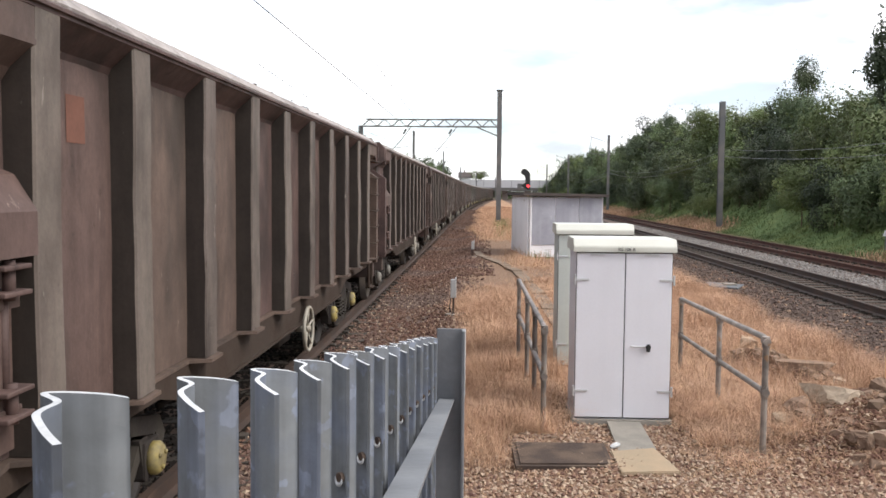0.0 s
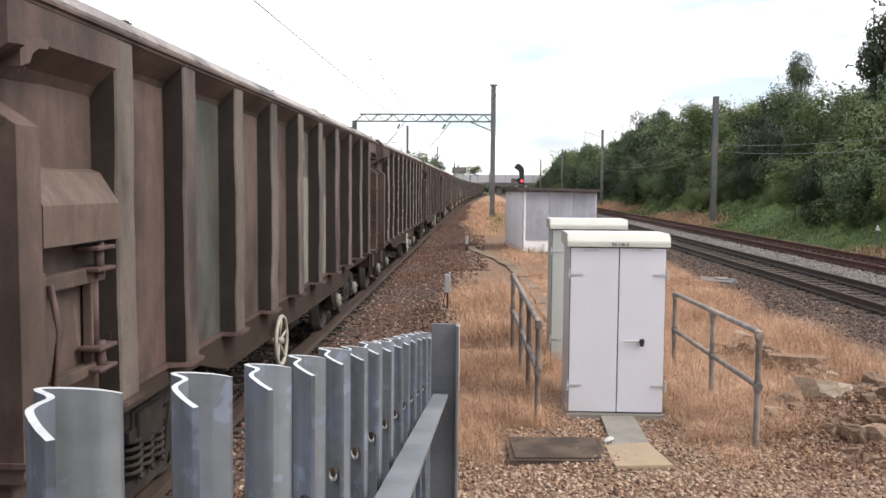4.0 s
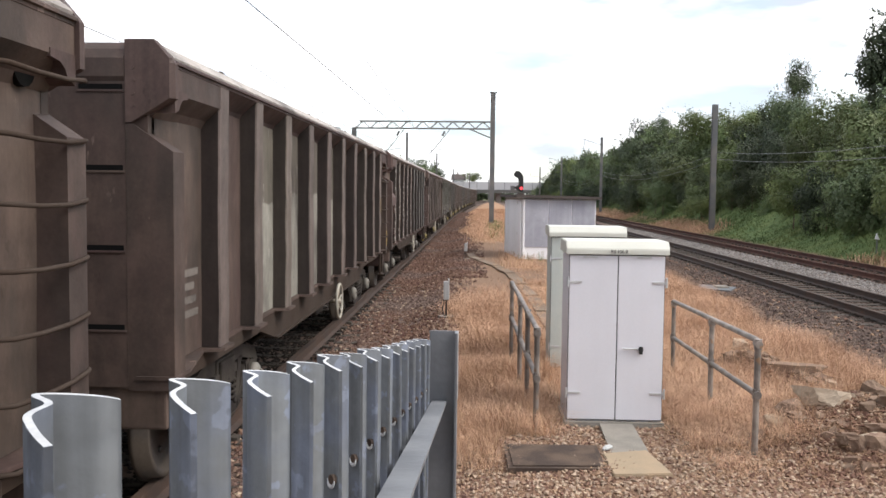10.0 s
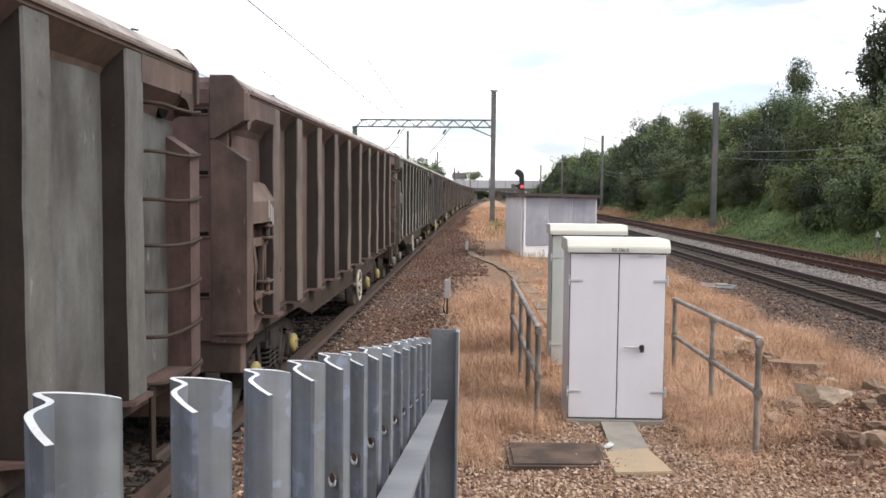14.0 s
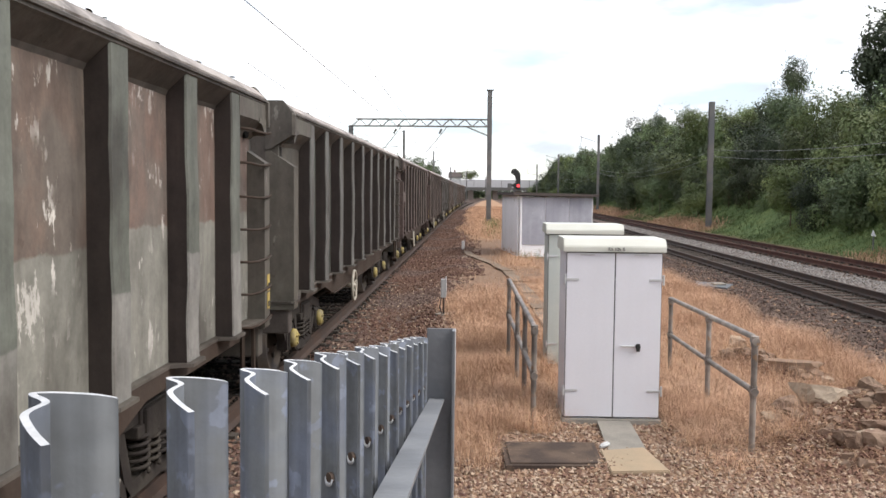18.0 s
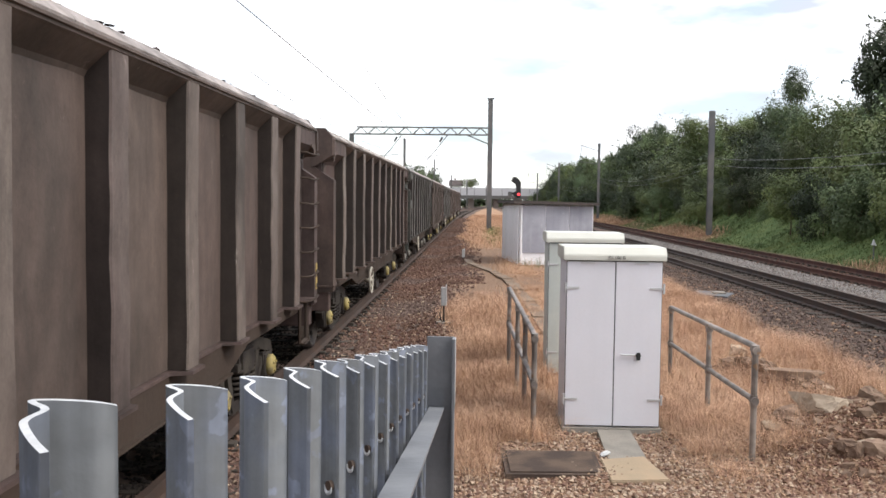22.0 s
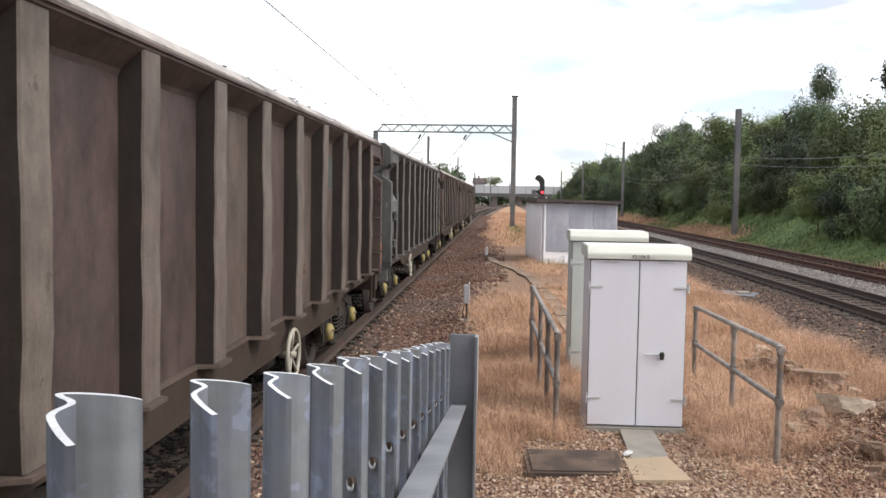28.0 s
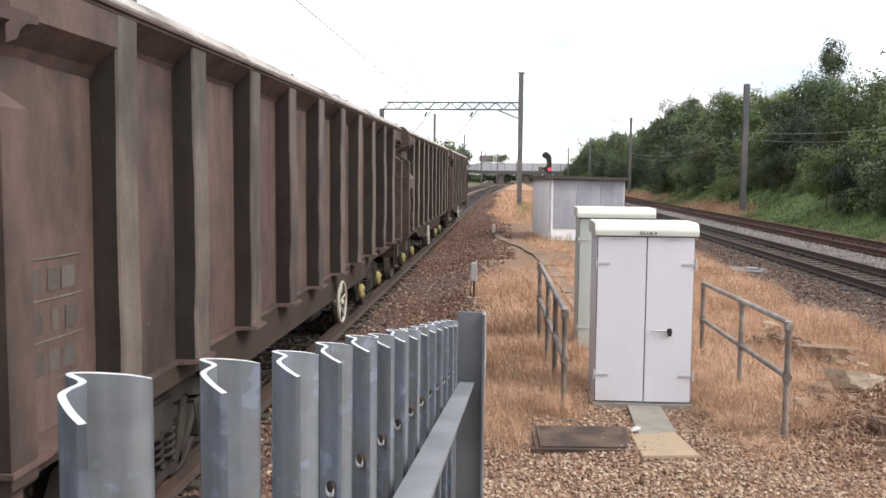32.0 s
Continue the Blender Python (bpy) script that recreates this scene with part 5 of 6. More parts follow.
def wagon_pose(j, t):
    y = PITCH * (j - 1) + 2.7102 + LONG + SLACK.get(j, 0.0) - advance(t)
    a, b = line_point(y - 4.45), line_point(y + 4.45)
    mid = (a + b) / 2
    return pose(mid.x, mid.y, 0, 0, 0, -math.degrees(math.atan2(b.x - a.x, b.y - a.y)))


# ---- palisade fence down the platform ramp ----
def pale_mesh():
    """One corrugated pale of 3 mm rolled steel with a gently domed top; y = 0 at its middle, z = 0 at the top of its edges."""
    pts = [(0.0, -0.035, 0.0), (-0.0085, -0.0265, 0.0016), (-0.0165, -0.017, 0.0033), (-0.0218, -0.0095, 0.0047), (-0.0232, -0.003, 0.0052), (-0.0222, 0.003, 0.0057), (-0.0216, 0.0085, 0.0060),
           (-0.0250, 0.0130, 0.0063), (-0.0310, 0.0175, 0.0066), (-0.0342, 0.0220, 0.0068), (-0.0320, 0.0265, 0.0066), (-0.0225, 0.0310, 0.0058), (-0.0095, 0.036, 0.0040), (-0.002, 0.041, 0.0014)]
    fine = []
    for i in range(len(pts) - 1):
        a, b, c, d = (Vector(pts[max(0, min(k, len(pts) - 1))]) for k in (i - 1, i, i + 1, i + 2))
        for f in (0.0, 0.34, 0.67):
            fine.append(tuple(0.5 * (2 * b + (c - a) * f + (2 * a - 5 * b + 4 * c - d) * f * f + (3 * b - a - 3 * c + d) * f ** 3)))
    pts = fine + [pts[-1]]
    bm = B()
    th = 0.0035
    lo, hi, lo2, hi2 = [], [], [], []
    for i, (x, y, z) in enumerate(pts):
        (x1, y1, _), (x2, y2, _) = pts[max(i - 1, 0)], pts[min(i + 1, len(pts) - 1)]
        d = Vector((x2 - x1, y2 - y1)).normalized()
        ox, oy = d.y * th, -d.x * th
        lo.append(bm.verts.new((x, y, -1.2)))
        hi.append(bm.verts.new((x, y, z)))
        lo2.append(bm.verts.new((x + ox, y + oy, -1.2)))
        hi2.append(bm.verts.new((x + ox, y + oy, z)))
    caps = []
    for i in range(len(pts) - 1):
        bm.faces.new((lo[i], lo[i + 1], hi[i + 1], hi[i])).smooth = True
        bm.faces.new((lo2[i], hi2[i], hi2[i + 1], lo2[i + 1])).smooth = True
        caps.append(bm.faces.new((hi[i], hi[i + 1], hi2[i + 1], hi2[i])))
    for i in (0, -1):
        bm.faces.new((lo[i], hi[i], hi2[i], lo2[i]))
    # top edges take the near-white that paints their highlight
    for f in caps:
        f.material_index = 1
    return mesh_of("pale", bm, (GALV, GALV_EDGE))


RAMP = -0.1466
fence = thing("palisade_fence", "galvanised steel palisade fence with round-topped pales beside the ramp", "fence")
PALE = pale_mesh()


def fence_line(y):
    """Where the fence line stands, and the height of the pale edges, at y."""
    return -0.1553 + 0.0174 * (y - 0.366), 2.1681 + (RAMP - 0.0026) * (y - 0.366)


pale_rng = random.Random(3)
for i in range(14):
    y = 0.366 + i * 0.1505
    x, z = fence_line(y)
    x -= (0.0104, 0.0040, 0.0)[min(i, 2)]
    z += 0.0036 if i == 0 else 0.0
    place("pale", PALE, fence, m=pose(x, y, z + pale_rng.uniform(-0.002, 0.002), 0, pale_rng.uniform(-0.4, 0.4), pale_rng.uniform(-1.5, 1.5)))
    # a bolt hole on the near lip: a dark disc for its shade, a bright arc for the highlight on its lower rim
    c, n, u = Vector((x - 0.0062, y - 0.0285, z - 0.118)), Vector((-0.75, -0.66, 0)), Vector((0.66, -0.75, 0))
    bm = B()
    tube(bm, [c - n * 0.004, c + n * 0.0042], 0.0056, 14)
    hole = part("bolt_hole", bm, COVER, fence)
    bm = B()
    arc = [c + n * 0.0042 + u * (0.0066 * math.cos(a)) + Vector((0, 0, 0.0075 * math.sin(a))) for a in (radians(d) for d in range(180, 361, 20))]
    tube(bm, arc, [0.0005, 0.0010, 0.0015, 0.0020, 0.0023, 0.0023, 0.0020, 0.0015, 0.0010, 0.0005], 6)
    part("rim", bm, GALV_EDGE, hole, "rim highlight in bright colour")
bm = B()
box(bm, -0.130, -0.050, 2.485, 2.492, -0.3, 1.884, 0.002)
part("post", bm, POST_M, fence)
bm = B()
box(bm, -0.058, -0.050, 2.44, 2.485, -0.3, 1.884, 0.002)
part("post_flange", bm, POST_M, fence)
# bright strip for the highlight along the post's right edge
bm = B()
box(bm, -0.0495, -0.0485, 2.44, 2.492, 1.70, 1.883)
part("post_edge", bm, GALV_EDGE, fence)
bm = B()
rows = []
for y in (0.1, 2.48):
    z = 1.69 - RAMP * (2.45 - y)
    rows.append([bm.verts.new(p) for p in ((-0.121, y, z), (-0.079, y, z), (-0.079, y, z - 0.006), (-0.115, y, z - 0.006), (-0.115, y, z - 0.05), (-0.121, y, z - 0.05))])
for i in range(6):
    bm.faces.new((rows[0][i], rows[0][(i + 1) % 6], rows[1][(i + 1) % 6], rows[1][i]))
for r in rows:
    bm.faces.new(r)
part("rail", bm, POST_M, fence)


# ---- lineside cabinets ----
def cabinet(name, label, x0, x1, y0, depth, z0, z1, paint, roof_paint, doors=True, sign=True):
    c = thing(name, label, "cabinet", "lineside cabinets")
    h = z1 - 0.135
    bm = B()
    box(bm, x0 - 0.02, x1 + 0.02, y0 - 0.02, y0 + depth + 0.02, z0 - 0.15, z0 + 0.05, 0.006)
    part("plinth", bm, CONCRETE, c, "grey concrete plinth")
    bm = B()
    box(bm, x0, x1, y0 + 0.02, y0 + depth, z0 + 0.05, h, 0.008)
    part("body", bm, paint, c)
    bm = B()
    o = 0.03
    prism(bm, ((y0 - o, h), (y0 - o, h + 0.055), (y0 + 0.02, h + 0.13), (y0 + depth - 0.02, h + 0.13), (y0 + depth + o, h + 0.055), (y0 + depth + o, h)), along_x, x0 - o, x1 + o)
    bmesh.ops.bevel(bm, geom=bm.edges[:], offset=0.006, segments=2, affect="EDGES")
    part("roof", bm, roof_paint, c, "sloped cream roof")
    mid = x0 + (x1 - x0) * 0.51
    # black sheet added behind the doors to darken their gaps
    bm = B()
    box(bm, x0 + 0.003, x1 - 0.003, y0 + 0.012, y0 + 0.0195, z0 + 0.06, h - 0.002)
    part("door_seal", bm, BLACK, c, "black backing that darkens the door gaps")
    for k, (a, b) in enumerate(((x0 + 0.008, mid - 0.005), (mid + 0.005, x1 - 0.008))):
        bm = B()
        box(bm, a, b, y0, y0 + 0.022, z0 + 0.07, h - 0.012, 0.005)
        door = part("door", bm, paint, c)
        edge, s = (a, 1) if k == 0 else (b, -1)
        for z in (z0 + 0.07 + (h - z0) * 0.155, z0 + 0.07 + (h - z0) * 0.80):
            bm = B()
            box(bm, min(edge - s * 0.012, edge + s * 0.12), max(edge - s * 0.012, edge + s * 0.12), y0 - 0.009, y0 - 0.001, z - 0.012, z + 0.012, 0.003)
            tube(bm, [(edge - s * 0.018, y0 - 0.006, z - 0.05), (edge - s * 0.018, y0 - 0.006, z + 0.05)], 0.011, 8)
            part("hinge", bm, STEEL, door)
        bm = B()
        xv = edge + s * 0.20
        box(bm, xv - 0.07, xv + 0.07, y0 - 0.010, y0 + 0.0, h - 0.036, h - 0.014, 0.003)
        part("vent", bm, STEEL, door)
        if k == 1 and doors:
            bm = B()
            zc = z0 + (h - z0) * 0.455
            xh = mid + 0.145
            tube(bm, [(xh - 0.085, y0 - 0.02, zc + 0.012), (xh - 0.06, y0 - 0.022, zc + 0.006), (xh + 0.06, y0 - 0.02, zc + 0.006)], 0.009, 7)
            part("handle", bm, STEEL, door, "swivel handle bar")
            bm = B()
            tube(bm, [(xh + 0.09, y0, zc), (xh + 0.09, y0 - 0.03, zc)], 0.024, 12)
            box(bm, xh + 0.072, xh + 0.108, y0 - 0.034, y0 - 0.012, zc - 0.045, zc + 0.03, 0.006)
            part("lock", bm, BLACK, door, "black padlock")
    if sign:
        bm = B()
        box(bm, (x0 + x1) / 2 - 0.075, (x0 + x1) / 2 + 0.10, y0 - o - 0.004, y0 - o - 0.001, h + 0.014, h + 0.05, 0.001)
        plate = part("number_plate", bm, CAB_ROOF, c)
        letters(plate, "RS 106 B", BLACK, 0, 0, 0, 0.045).matrix_basis = pose((x0 + x1) / 2 - 0.07, y0 - o - 0.006, h + 0.016, 90, 0, 0)
    return c


cabinet("white_cabinet", "white steel double-door lineside cabinet with cream roof", 0.905, 1.845, 8.72, 0.62, -0.012, 1.828, CAB_WHITE, CAB_ROOF)
cabinet("grey_cabinet", "grey-green steel lineside cabinet behind the white one", 0.962, 1.902, 11.55, 0.62, -0.05, 1.866, CAB_GREY, CAB_ROOF, sign=False)


# ---- tubular handrails ----
def handrail(label, posts, top):
    h = thing("handrail", label, "handrail", "handrails by the cabinets")
    r = 0.027
    bm = B()
    a, b = Vector(posts[0]), Vector(posts[-1])
    d = (b - a).normalized()
    za, zb = top
    tube(bm, [(a.x, a.y, za - 0.11), (a.x, a.y, za - 0.045), (a.x + d.x * 0.02, a.y + d.y * 0.02, za - 0.012), (a.x + d.x * 0.07, a.y + d.y * 0.07, za),
              (b.x, b.y, zb)], r, 10)
    part("top_rail", bm, RAIL_PIPE, h)
    bm = B()
    tube(bm, [(a.x, a.y, za - 0.47), (b.x, b.y, zb - 0.47)], r, 10)
    part("mid_rail", bm, RAIL_PIPE, h)
    for x, y in posts:
        f = (y - a.y) / (b.y - a.y)
        z = za + (zb - za) * f
        bm = B()
        tube(bm, [(x, y, -0.2), (x, y, z - 0.02)], r, 10)
        p = part("post", bm, RAIL_PIPE, h)
        for zz in (z - 0.47, z - 0.03):
            bm = B()
            tube(bm, [(x, y, zz - 0.045), (x, y, zz + 0.045)], r + 0.008, 10)
            tube(bm, [(x - d.x * 0.05, y - d.y * 0.05, zz), (x + d.x * 0.05, y + d.y * 0.05, zz)], r + 0.007, 10)
            part("clamp", bm, RAIL_PIPE, p)
    return h


handrail("grey tubular steel handrail in dry grass", [(2.46, 7.78), (2.50, 9.45), (2.55, 11.5)], (1.02, 0.915))
handrail("grey tubular steel handrail beside the cabinet path", [(0.59, 8.50), (0.56, 9.55), (0.52, 10.4), (0.475, 11.8)], (0.98, 1.10))

# ---- covers, slabs, cable trough, marker posts ----
cover = thing("chamber_cover", "dark weathered cable chamber cover set in gravel", "chamber cover")
bm = B()
prism(bm, ((0.28, 7.13), (1.08, 7.17), (1.09, 7.85), (0.26, 7.82)), along_z, -0.05, 0.045)
part("surround", bm, COVER, cover)
bm = B()
prism(bm, ((0.32, 7.17), (1.04, 7.21), (1.05, 7.81), (0.30, 7.78)), along_z, 0.045, 0.058)
part("lid", bm, COVER, cover)
slab = thing("concrete_slab", "buff concrete slab lying on gravel", "slab")
bm = B()
prism(bm, ((1.115, 7.01), (1.60, 7.07), (1.51, 7.72), (1.11, 7.60)), along_z, -0.02, 0.05)
bmesh.ops.bevel(bm, geom=bm.edges[:], offset=0.008, segments=2, affect="EDGES")
part("slab_body", bm, SLAB, slab)
step = thing("concrete_step", "grey concrete step before the white cabinet", "step")
bm = B()
prism(bm, ((1.19, 7.645), (1.53, 7.745), (1.55, 8.68), (1.23, 8.68)), along_z, -0.05, 0.03)
part("step_body", bm, CONCRETE, step)
plate = thing("trough_lid", "grey steel sheet lying on the ballast", "metal sheet")
bm = B()
prism(bm, ((5.38, 21.5), (5.95, 21.0), (6.35, 21.9), (5.6, 22.5)), along_z, 0.04, 0.07)
part("sheet", bm, SHEET_M, plate)
bm = B()
box(bm, 5.8, 6.1, 21.6, 21.9, 0.07, 0.11, 0.01)
part("block", bm, CONCRETE, plate)

trough = thing("cable_trough", "pale concrete cable trough winding through the grass", "cable trough")
tp = [(1.30, 14.2), (1.28, 17.0), (1.22, 19.5), (1.12, 22.0), (0.95, 25.0), (0.62, 27.6), (0.22, 29.6), (-0.15, 31.6), (-0.30, 34.0)]
tpath = []
for (xa, ya), (xb, yb) in zip(tp, tp[1:]):
    tpath += [(xa + (xb - xa) * k / 4, ya + (yb - ya) * k / 4) for k in range(4)]
for (xa, ya), (xb, yb) in zip(tpath, tpath[1:]):
    bm = B()
    d = Vector((xb - xa, yb - ya, 0))
    box(bm, -0.14, 0.14, 0.006, d.length - 0.006, -0.15, 0.05, 0.008)
    part("lid", bm, TROUGH_M, trough, m=pose(xa, ya, float(ground_z(xa, ya)), 0, 0, -math.degrees(math.atan2(d.x, d.y))))


def marker(x, y, h, label):
    m = thing("marker_post", label, "marker post", "trackside marker posts")
    z = float(ground_z(x, y))
    bm = B()
    tube(bm, [(x, y, z - 0.1), (x, y, z + h * 0.5)], 0.018, 8)
    part("stake", bm, RAIL_TOP, m, "rusty stake")
    bm = B()
    box(bm, x - 0.055, x + 0.045, y - 0.05, y + 0.05, z + h * 0.48, z + h, 0.02)
    box(bm, x + 0.03, x + 0.05, y - 0.055, y + 0.055, z + h * 0.5, z + h + 0.04, 0.006)
    part("case", bm, CASE, m, "pale grey case")
    bm = B()
    tube(bm, [(x - 0.04, y - 0.03, z + h * 0.5), (x - 0.07, y - 0.05, z + h * 0.22), (x - 0.03, y - 0.04, z + 0.02), (x + 0.1, y - 0.02, z + 0.015), (x + 0.2, y + 0.1, z + 0.02)], 0.012, 6)
    part("cable", bm, BLACK, m, "black cable")
    bm = B()
    tube(bm, [(x, y, z - 0.05), (x, y, z + 0.02)], 0.15, 12)
    part("base", bm, CONCRETE, m)


marker(-0.55, 16.3, 0.66, "grey trackside connection box on a stake")
marker(-0.38, 31.0, 0.55, "small grey trackside post by the trough")

# ---- relay hut ----
hut = thing("relay_hut", "flat-roofed hut with flaking white and grey walls", "hut", m=pose(1.52, 31.4, 0, 0, 0, 7))
bm = B()
box(bm, 0, 0.12, 0, 3.6, -0.3, 2.18)
box(bm, 0, 2.7, 3.48, 3.6, -0.3, 2.18)
part("wall", bm, SHED_WHITE, hut, "white painted wall")
bm = B()
box(bm, 0.02, 2.7, 0.0, 0.12, -0.3, 2.12)
box(bm, 2.58, 2.7, 0.0, 3.6, -0.3, 2.12)
part("front_wall", bm, SHED_WHITE, hut)
for k in range(3):
    bm = B()
    box(bm, 0.16 + k * 0.84, 0.98 + k * 0.84, -0.03, 0.0, 0.42, 2.10, 0.006)
    part("panel", bm, SHED_GREY, hut, "grey steel sheet")
bm = B()
box(bm, 0.08, 0.15, -0.05, 0.0, -0.2, 2.10, 0.01)
part("downpipe", bm, SHED_WHITE, hut)
bm = B()
prism(bm, ((-0.18, 2.16), (2.86, 2.12), (2.86, 2.21), (-0.18, 2.27)), along_y, -0.22, 3.8)
part("roof", bm, SHED_ROOF, hut, "dark felt flat roof")

# ---- signal ----
signal = thing("colour_light_signal", "railway signal showing a red light on a short post", "signal")
sx, sy = 2.75, 60.0
bm = B()
tube(bm, [(sx - 0.1, sy, -0.3), (sx - 0.1, sy, 2.6)], 0.07, 10)
part("post", bm, MAST_M, signal)
bm = B()
prism(bm, ((-0.33, 0.0), (-0.08, -0.18), (0.14, -0.3), (0.30, -0.3), (0.30, 0.75), (0.18, 0.95), (-0.02, 1.12), (-0.22, 1.10), (-0.36, 0.85), (-0.05, 0.62), (0.02, 0.2)), along_y, sy - 0.15, sy + 0.15)
bmesh.ops.translate(bm, verts=bm.verts[:], vec=(sx, 0, 2.72))
part("head", bm, BLACK, signal, "black hooded signal head")
red = bpy.data.materials.new("red_signal_lamp")
red.use_nodes = True
red.node_tree.nodes["Principled BSDF"].inputs["Base Color"].default_value = (0.5, 0.02, 0.02, 1)
red.node_tree.nodes["Principled BSDF"].inputs["Emission Color"].default_value = (1.0, 0.06, 0.08, 1)
red.node_tree.nodes["Principled BSDF"].inputs["Emission Strength"].default_value = 1.6
bm = B()
tube(bm, [(0, 0, 0), (0, -0.06, 0)], 0.10, 14)
part("lamp", bm, red, signal, "lit red lens", m=pose(sx + 0.16, sy - 0.15, 2.68))
bm = B()
box(bm, sx - 0.6, sx + 0.05, sy - 0.1, sy + 0.1, 2.45, 2.55, 0.01)
box(bm, sx - 0.55, sx - 0.25, sy - 0.12, sy + 0.12, 2.55, 2.85, 0.02)
part("bracket", bm, MAST_M, signal)


# ---- overhead line ----
def h_section(bm, x, y, z0, z1, w, t=0.02):
    box(bm, x - w / 2, x + w / 2, y - w / 2, y - w / 2 + t, z0, z1)
    box(bm, x - w / 2, x + w / 2, y + w / 2 - t, y + w / 2, z0, z1)
    box(bm, x - t / 2, x + t / 2, y - w / 2 + t, y + w / 2 - t, z0, z1)


gantry = thing("overhead_gantry", "steel portal gantry with a lattice boom over the lines", "gantry")
bm = B()
h_section(bm, 1.05, 66.6, -0.3, 9.75, 0.36)
mast = part("mast", bm, MAST_M, gantry)
bm = B()
box(bm, 0.8, 1.32, 66.4, 66.8, 9.75, 9.83, 0.01)
part("cap", bm, MAST_M, mast)
bm = B()
h_section(bm, -9.3, 66.6, -0.3, 7.14, 0.32)
part("mast", bm, MAST_M, gantry)
bm = B()
for z in (7.10, 7.62):
    for y in (66.35, 66.85):
        tube(bm, [(-8.9 if z > 7.4 else -9.3, y, z), (0.87, y, z)], 0.045, 6)
part("boom_chord", bm, BOOM_M, gantry)
for k in range(18):
    x = -9.2 + k * 0.56
    up = k % 2
    for y in (66.35, 66.85):
        bm = B()
        tube(bm, [(x, y, 7.62 if up else 7.10), (x + 0.56, y, 7.10 if up else 7.62)], 0.028, 5)
        part("lacing_bar", bm, BOOM_M, gantry)
bm = B()
tube(bm, [(0.87, 66.6, 6.45), (-0.75, 66.6, 7.12)], 0.05, 6)
part("knee_brace", bm, BOOM_M, gantry)
for xc in (-3.25, -6.65):
    bm = B()
    tube(bm, [(xc + 1.15, 66.6, 7.10), (xc + 0.3, 66.6, 6.0), (xc - 0.45, 66.6, 5.15)], 0.03, 6)
    tube(bm, [(xc + 0.9, 66.6, 5.6), (xc - 0.6, 66.6, 5.45)], 0.02, 6)
    tube(bm, [(xc + 0.75, 66.6, 6.9), (xc + 0.55, 66.6, 6.55)], 0.075, 8)
    part("dropper_arm", bm, MAST_M, gantry)


def mast_at(x, y, h, arm, w=0.3):
    g = thing("overhead_mast", "weathered steel overhead line mast", "mast", "overhead line masts")
    z = float(ground_z(x, y))
    bm = B()
    h_section(bm, x, y, z - 0.4, h, w)
    part("post", bm, MAST_M, g)
    if arm:
        bm = B()
        tube(bm, [(x, y, h - 1.0), (x + arm, y, h - 0.2)], 0.035, 6)
        tube(bm, [(x, y, h - 2.6), (x + arm, y, h - 2.3)], 0.035, 6)
        tube(bm, [(x + arm * 0.9, y, h - 0.2), (x + arm, y, h - 2.3)], 0.03, 6)
        part("cantilever", bm, MAST_M, g)
    return g


mast_at(15.65, 60, 8.35, 0, 0.34)
mast_at(15.65, 114, 9.6, -2.4)
mast_at(15.65, 168, 9.4, -2.4)
mast_at(15.4, 222, 9.2, -2.4)
mast_at(-9.6, 120, 10.4, 0)
mast_at(-8.9, 192, 10.9, 0)
mast_at(-5.6, 206, 8.0, 2.2)
mast_at(-2.2, 236, 7.6, 1.8)
mast_at(2.9, 238, 6.2, 0, 0.24)


def wire(label, points, r, sag=0.0):
    bm = B()
    path = []
    for (a, b) in zip(points, points[1:]):
        for k in range(8):
            f = k / 8
            p = Vector(a).lerp(Vector(b), f)
            p.z -= sag * 4 * f * (1 - f)
            path.append(p)
    path.append(points[-1])
    tube(bm, path, r, 5)
    ob = new("overhead_wire", mesh_of("overhead_wire", bm, WIRE_M))
    return tagged(ob, label, "overhead wire", "overhead wires")


def bent(x, y, z):
    return (x + float(bend(y)), y, z)


for xc, zc, zm in ((-3.25, 5.0, 6.05), (-6.65, 5.05, 5.95)):
    wire("thin contact wire over the goods line", [bent(xc - 0.1, y, zc) for y in (-20, 12, 66.6, 120, 192, 240)], 0.0085)
    wire("thin catenary wire over the goods line", [bent(xc, y, zm) for y in (26, 66.6, 120, 192, 240)], 0.008, 0.35)
    for y in (30, 44, 56, 80, 95):
        wire("thin vertical dropper wire", [bent(xc - 0.05, y, zc), bent(xc, y, zm - 0.2)], 0.004)
for z in (4.75, 5.2):
    wire("feeder cable strung along the bank", [(15.9, y, z) for y in (-20, 6, 60, 114, 168)], 0.011, 0.9)

# ---- road bridge ----
bridge = thing("road_bridge", "pale-parapeted road bridge over the railway", "bridge")
bm = B()
box(bm, -8.5, 40, 258, 259, 3.55, 5.75)
box(bm, -60, -8.5, 258.2, 259, 3.7, 5.4)
part("parapet", bm, BRIDGE_M, bridge, "pale parapet")
bm = B()
box(bm, -60, 40, 258.3, 268, 2.8, 3.7)
box(bm, -8.5, 40, 257.7, 258.2, 2.6, 3.5)
part("girder", bm, BRIDGE_DARK, bridge, "dark girder")
for x, wide in ((-2.0, 1.6), (5.2, 1.6), (12.0, 1.6), (19.0, 1.6), (-60, 49)):
    bm = B()
    box(bm, x, x + wide, 259, 267, -1.5, 2.8)
    part("pier", bm, PIER_M, bridge)
for k in range(12):
    bm = B()
    box(bm, -8.3 + k * 4, -8.2 + k * 4, 257.97, 258.0, 3.6, 5.7)
    part("joint", bm, BRIDGE_DARK, bridge)

# ---- a house beyond the bridge ----
house = thing("house", "white-walled house with a brown tiled roof beyond the bridge", "house")
bm = B()
box(bm, -8.6, -4.6, 300, 308, -0.5, 7.0)
part("wall", bm, SHED_WHITE, house)
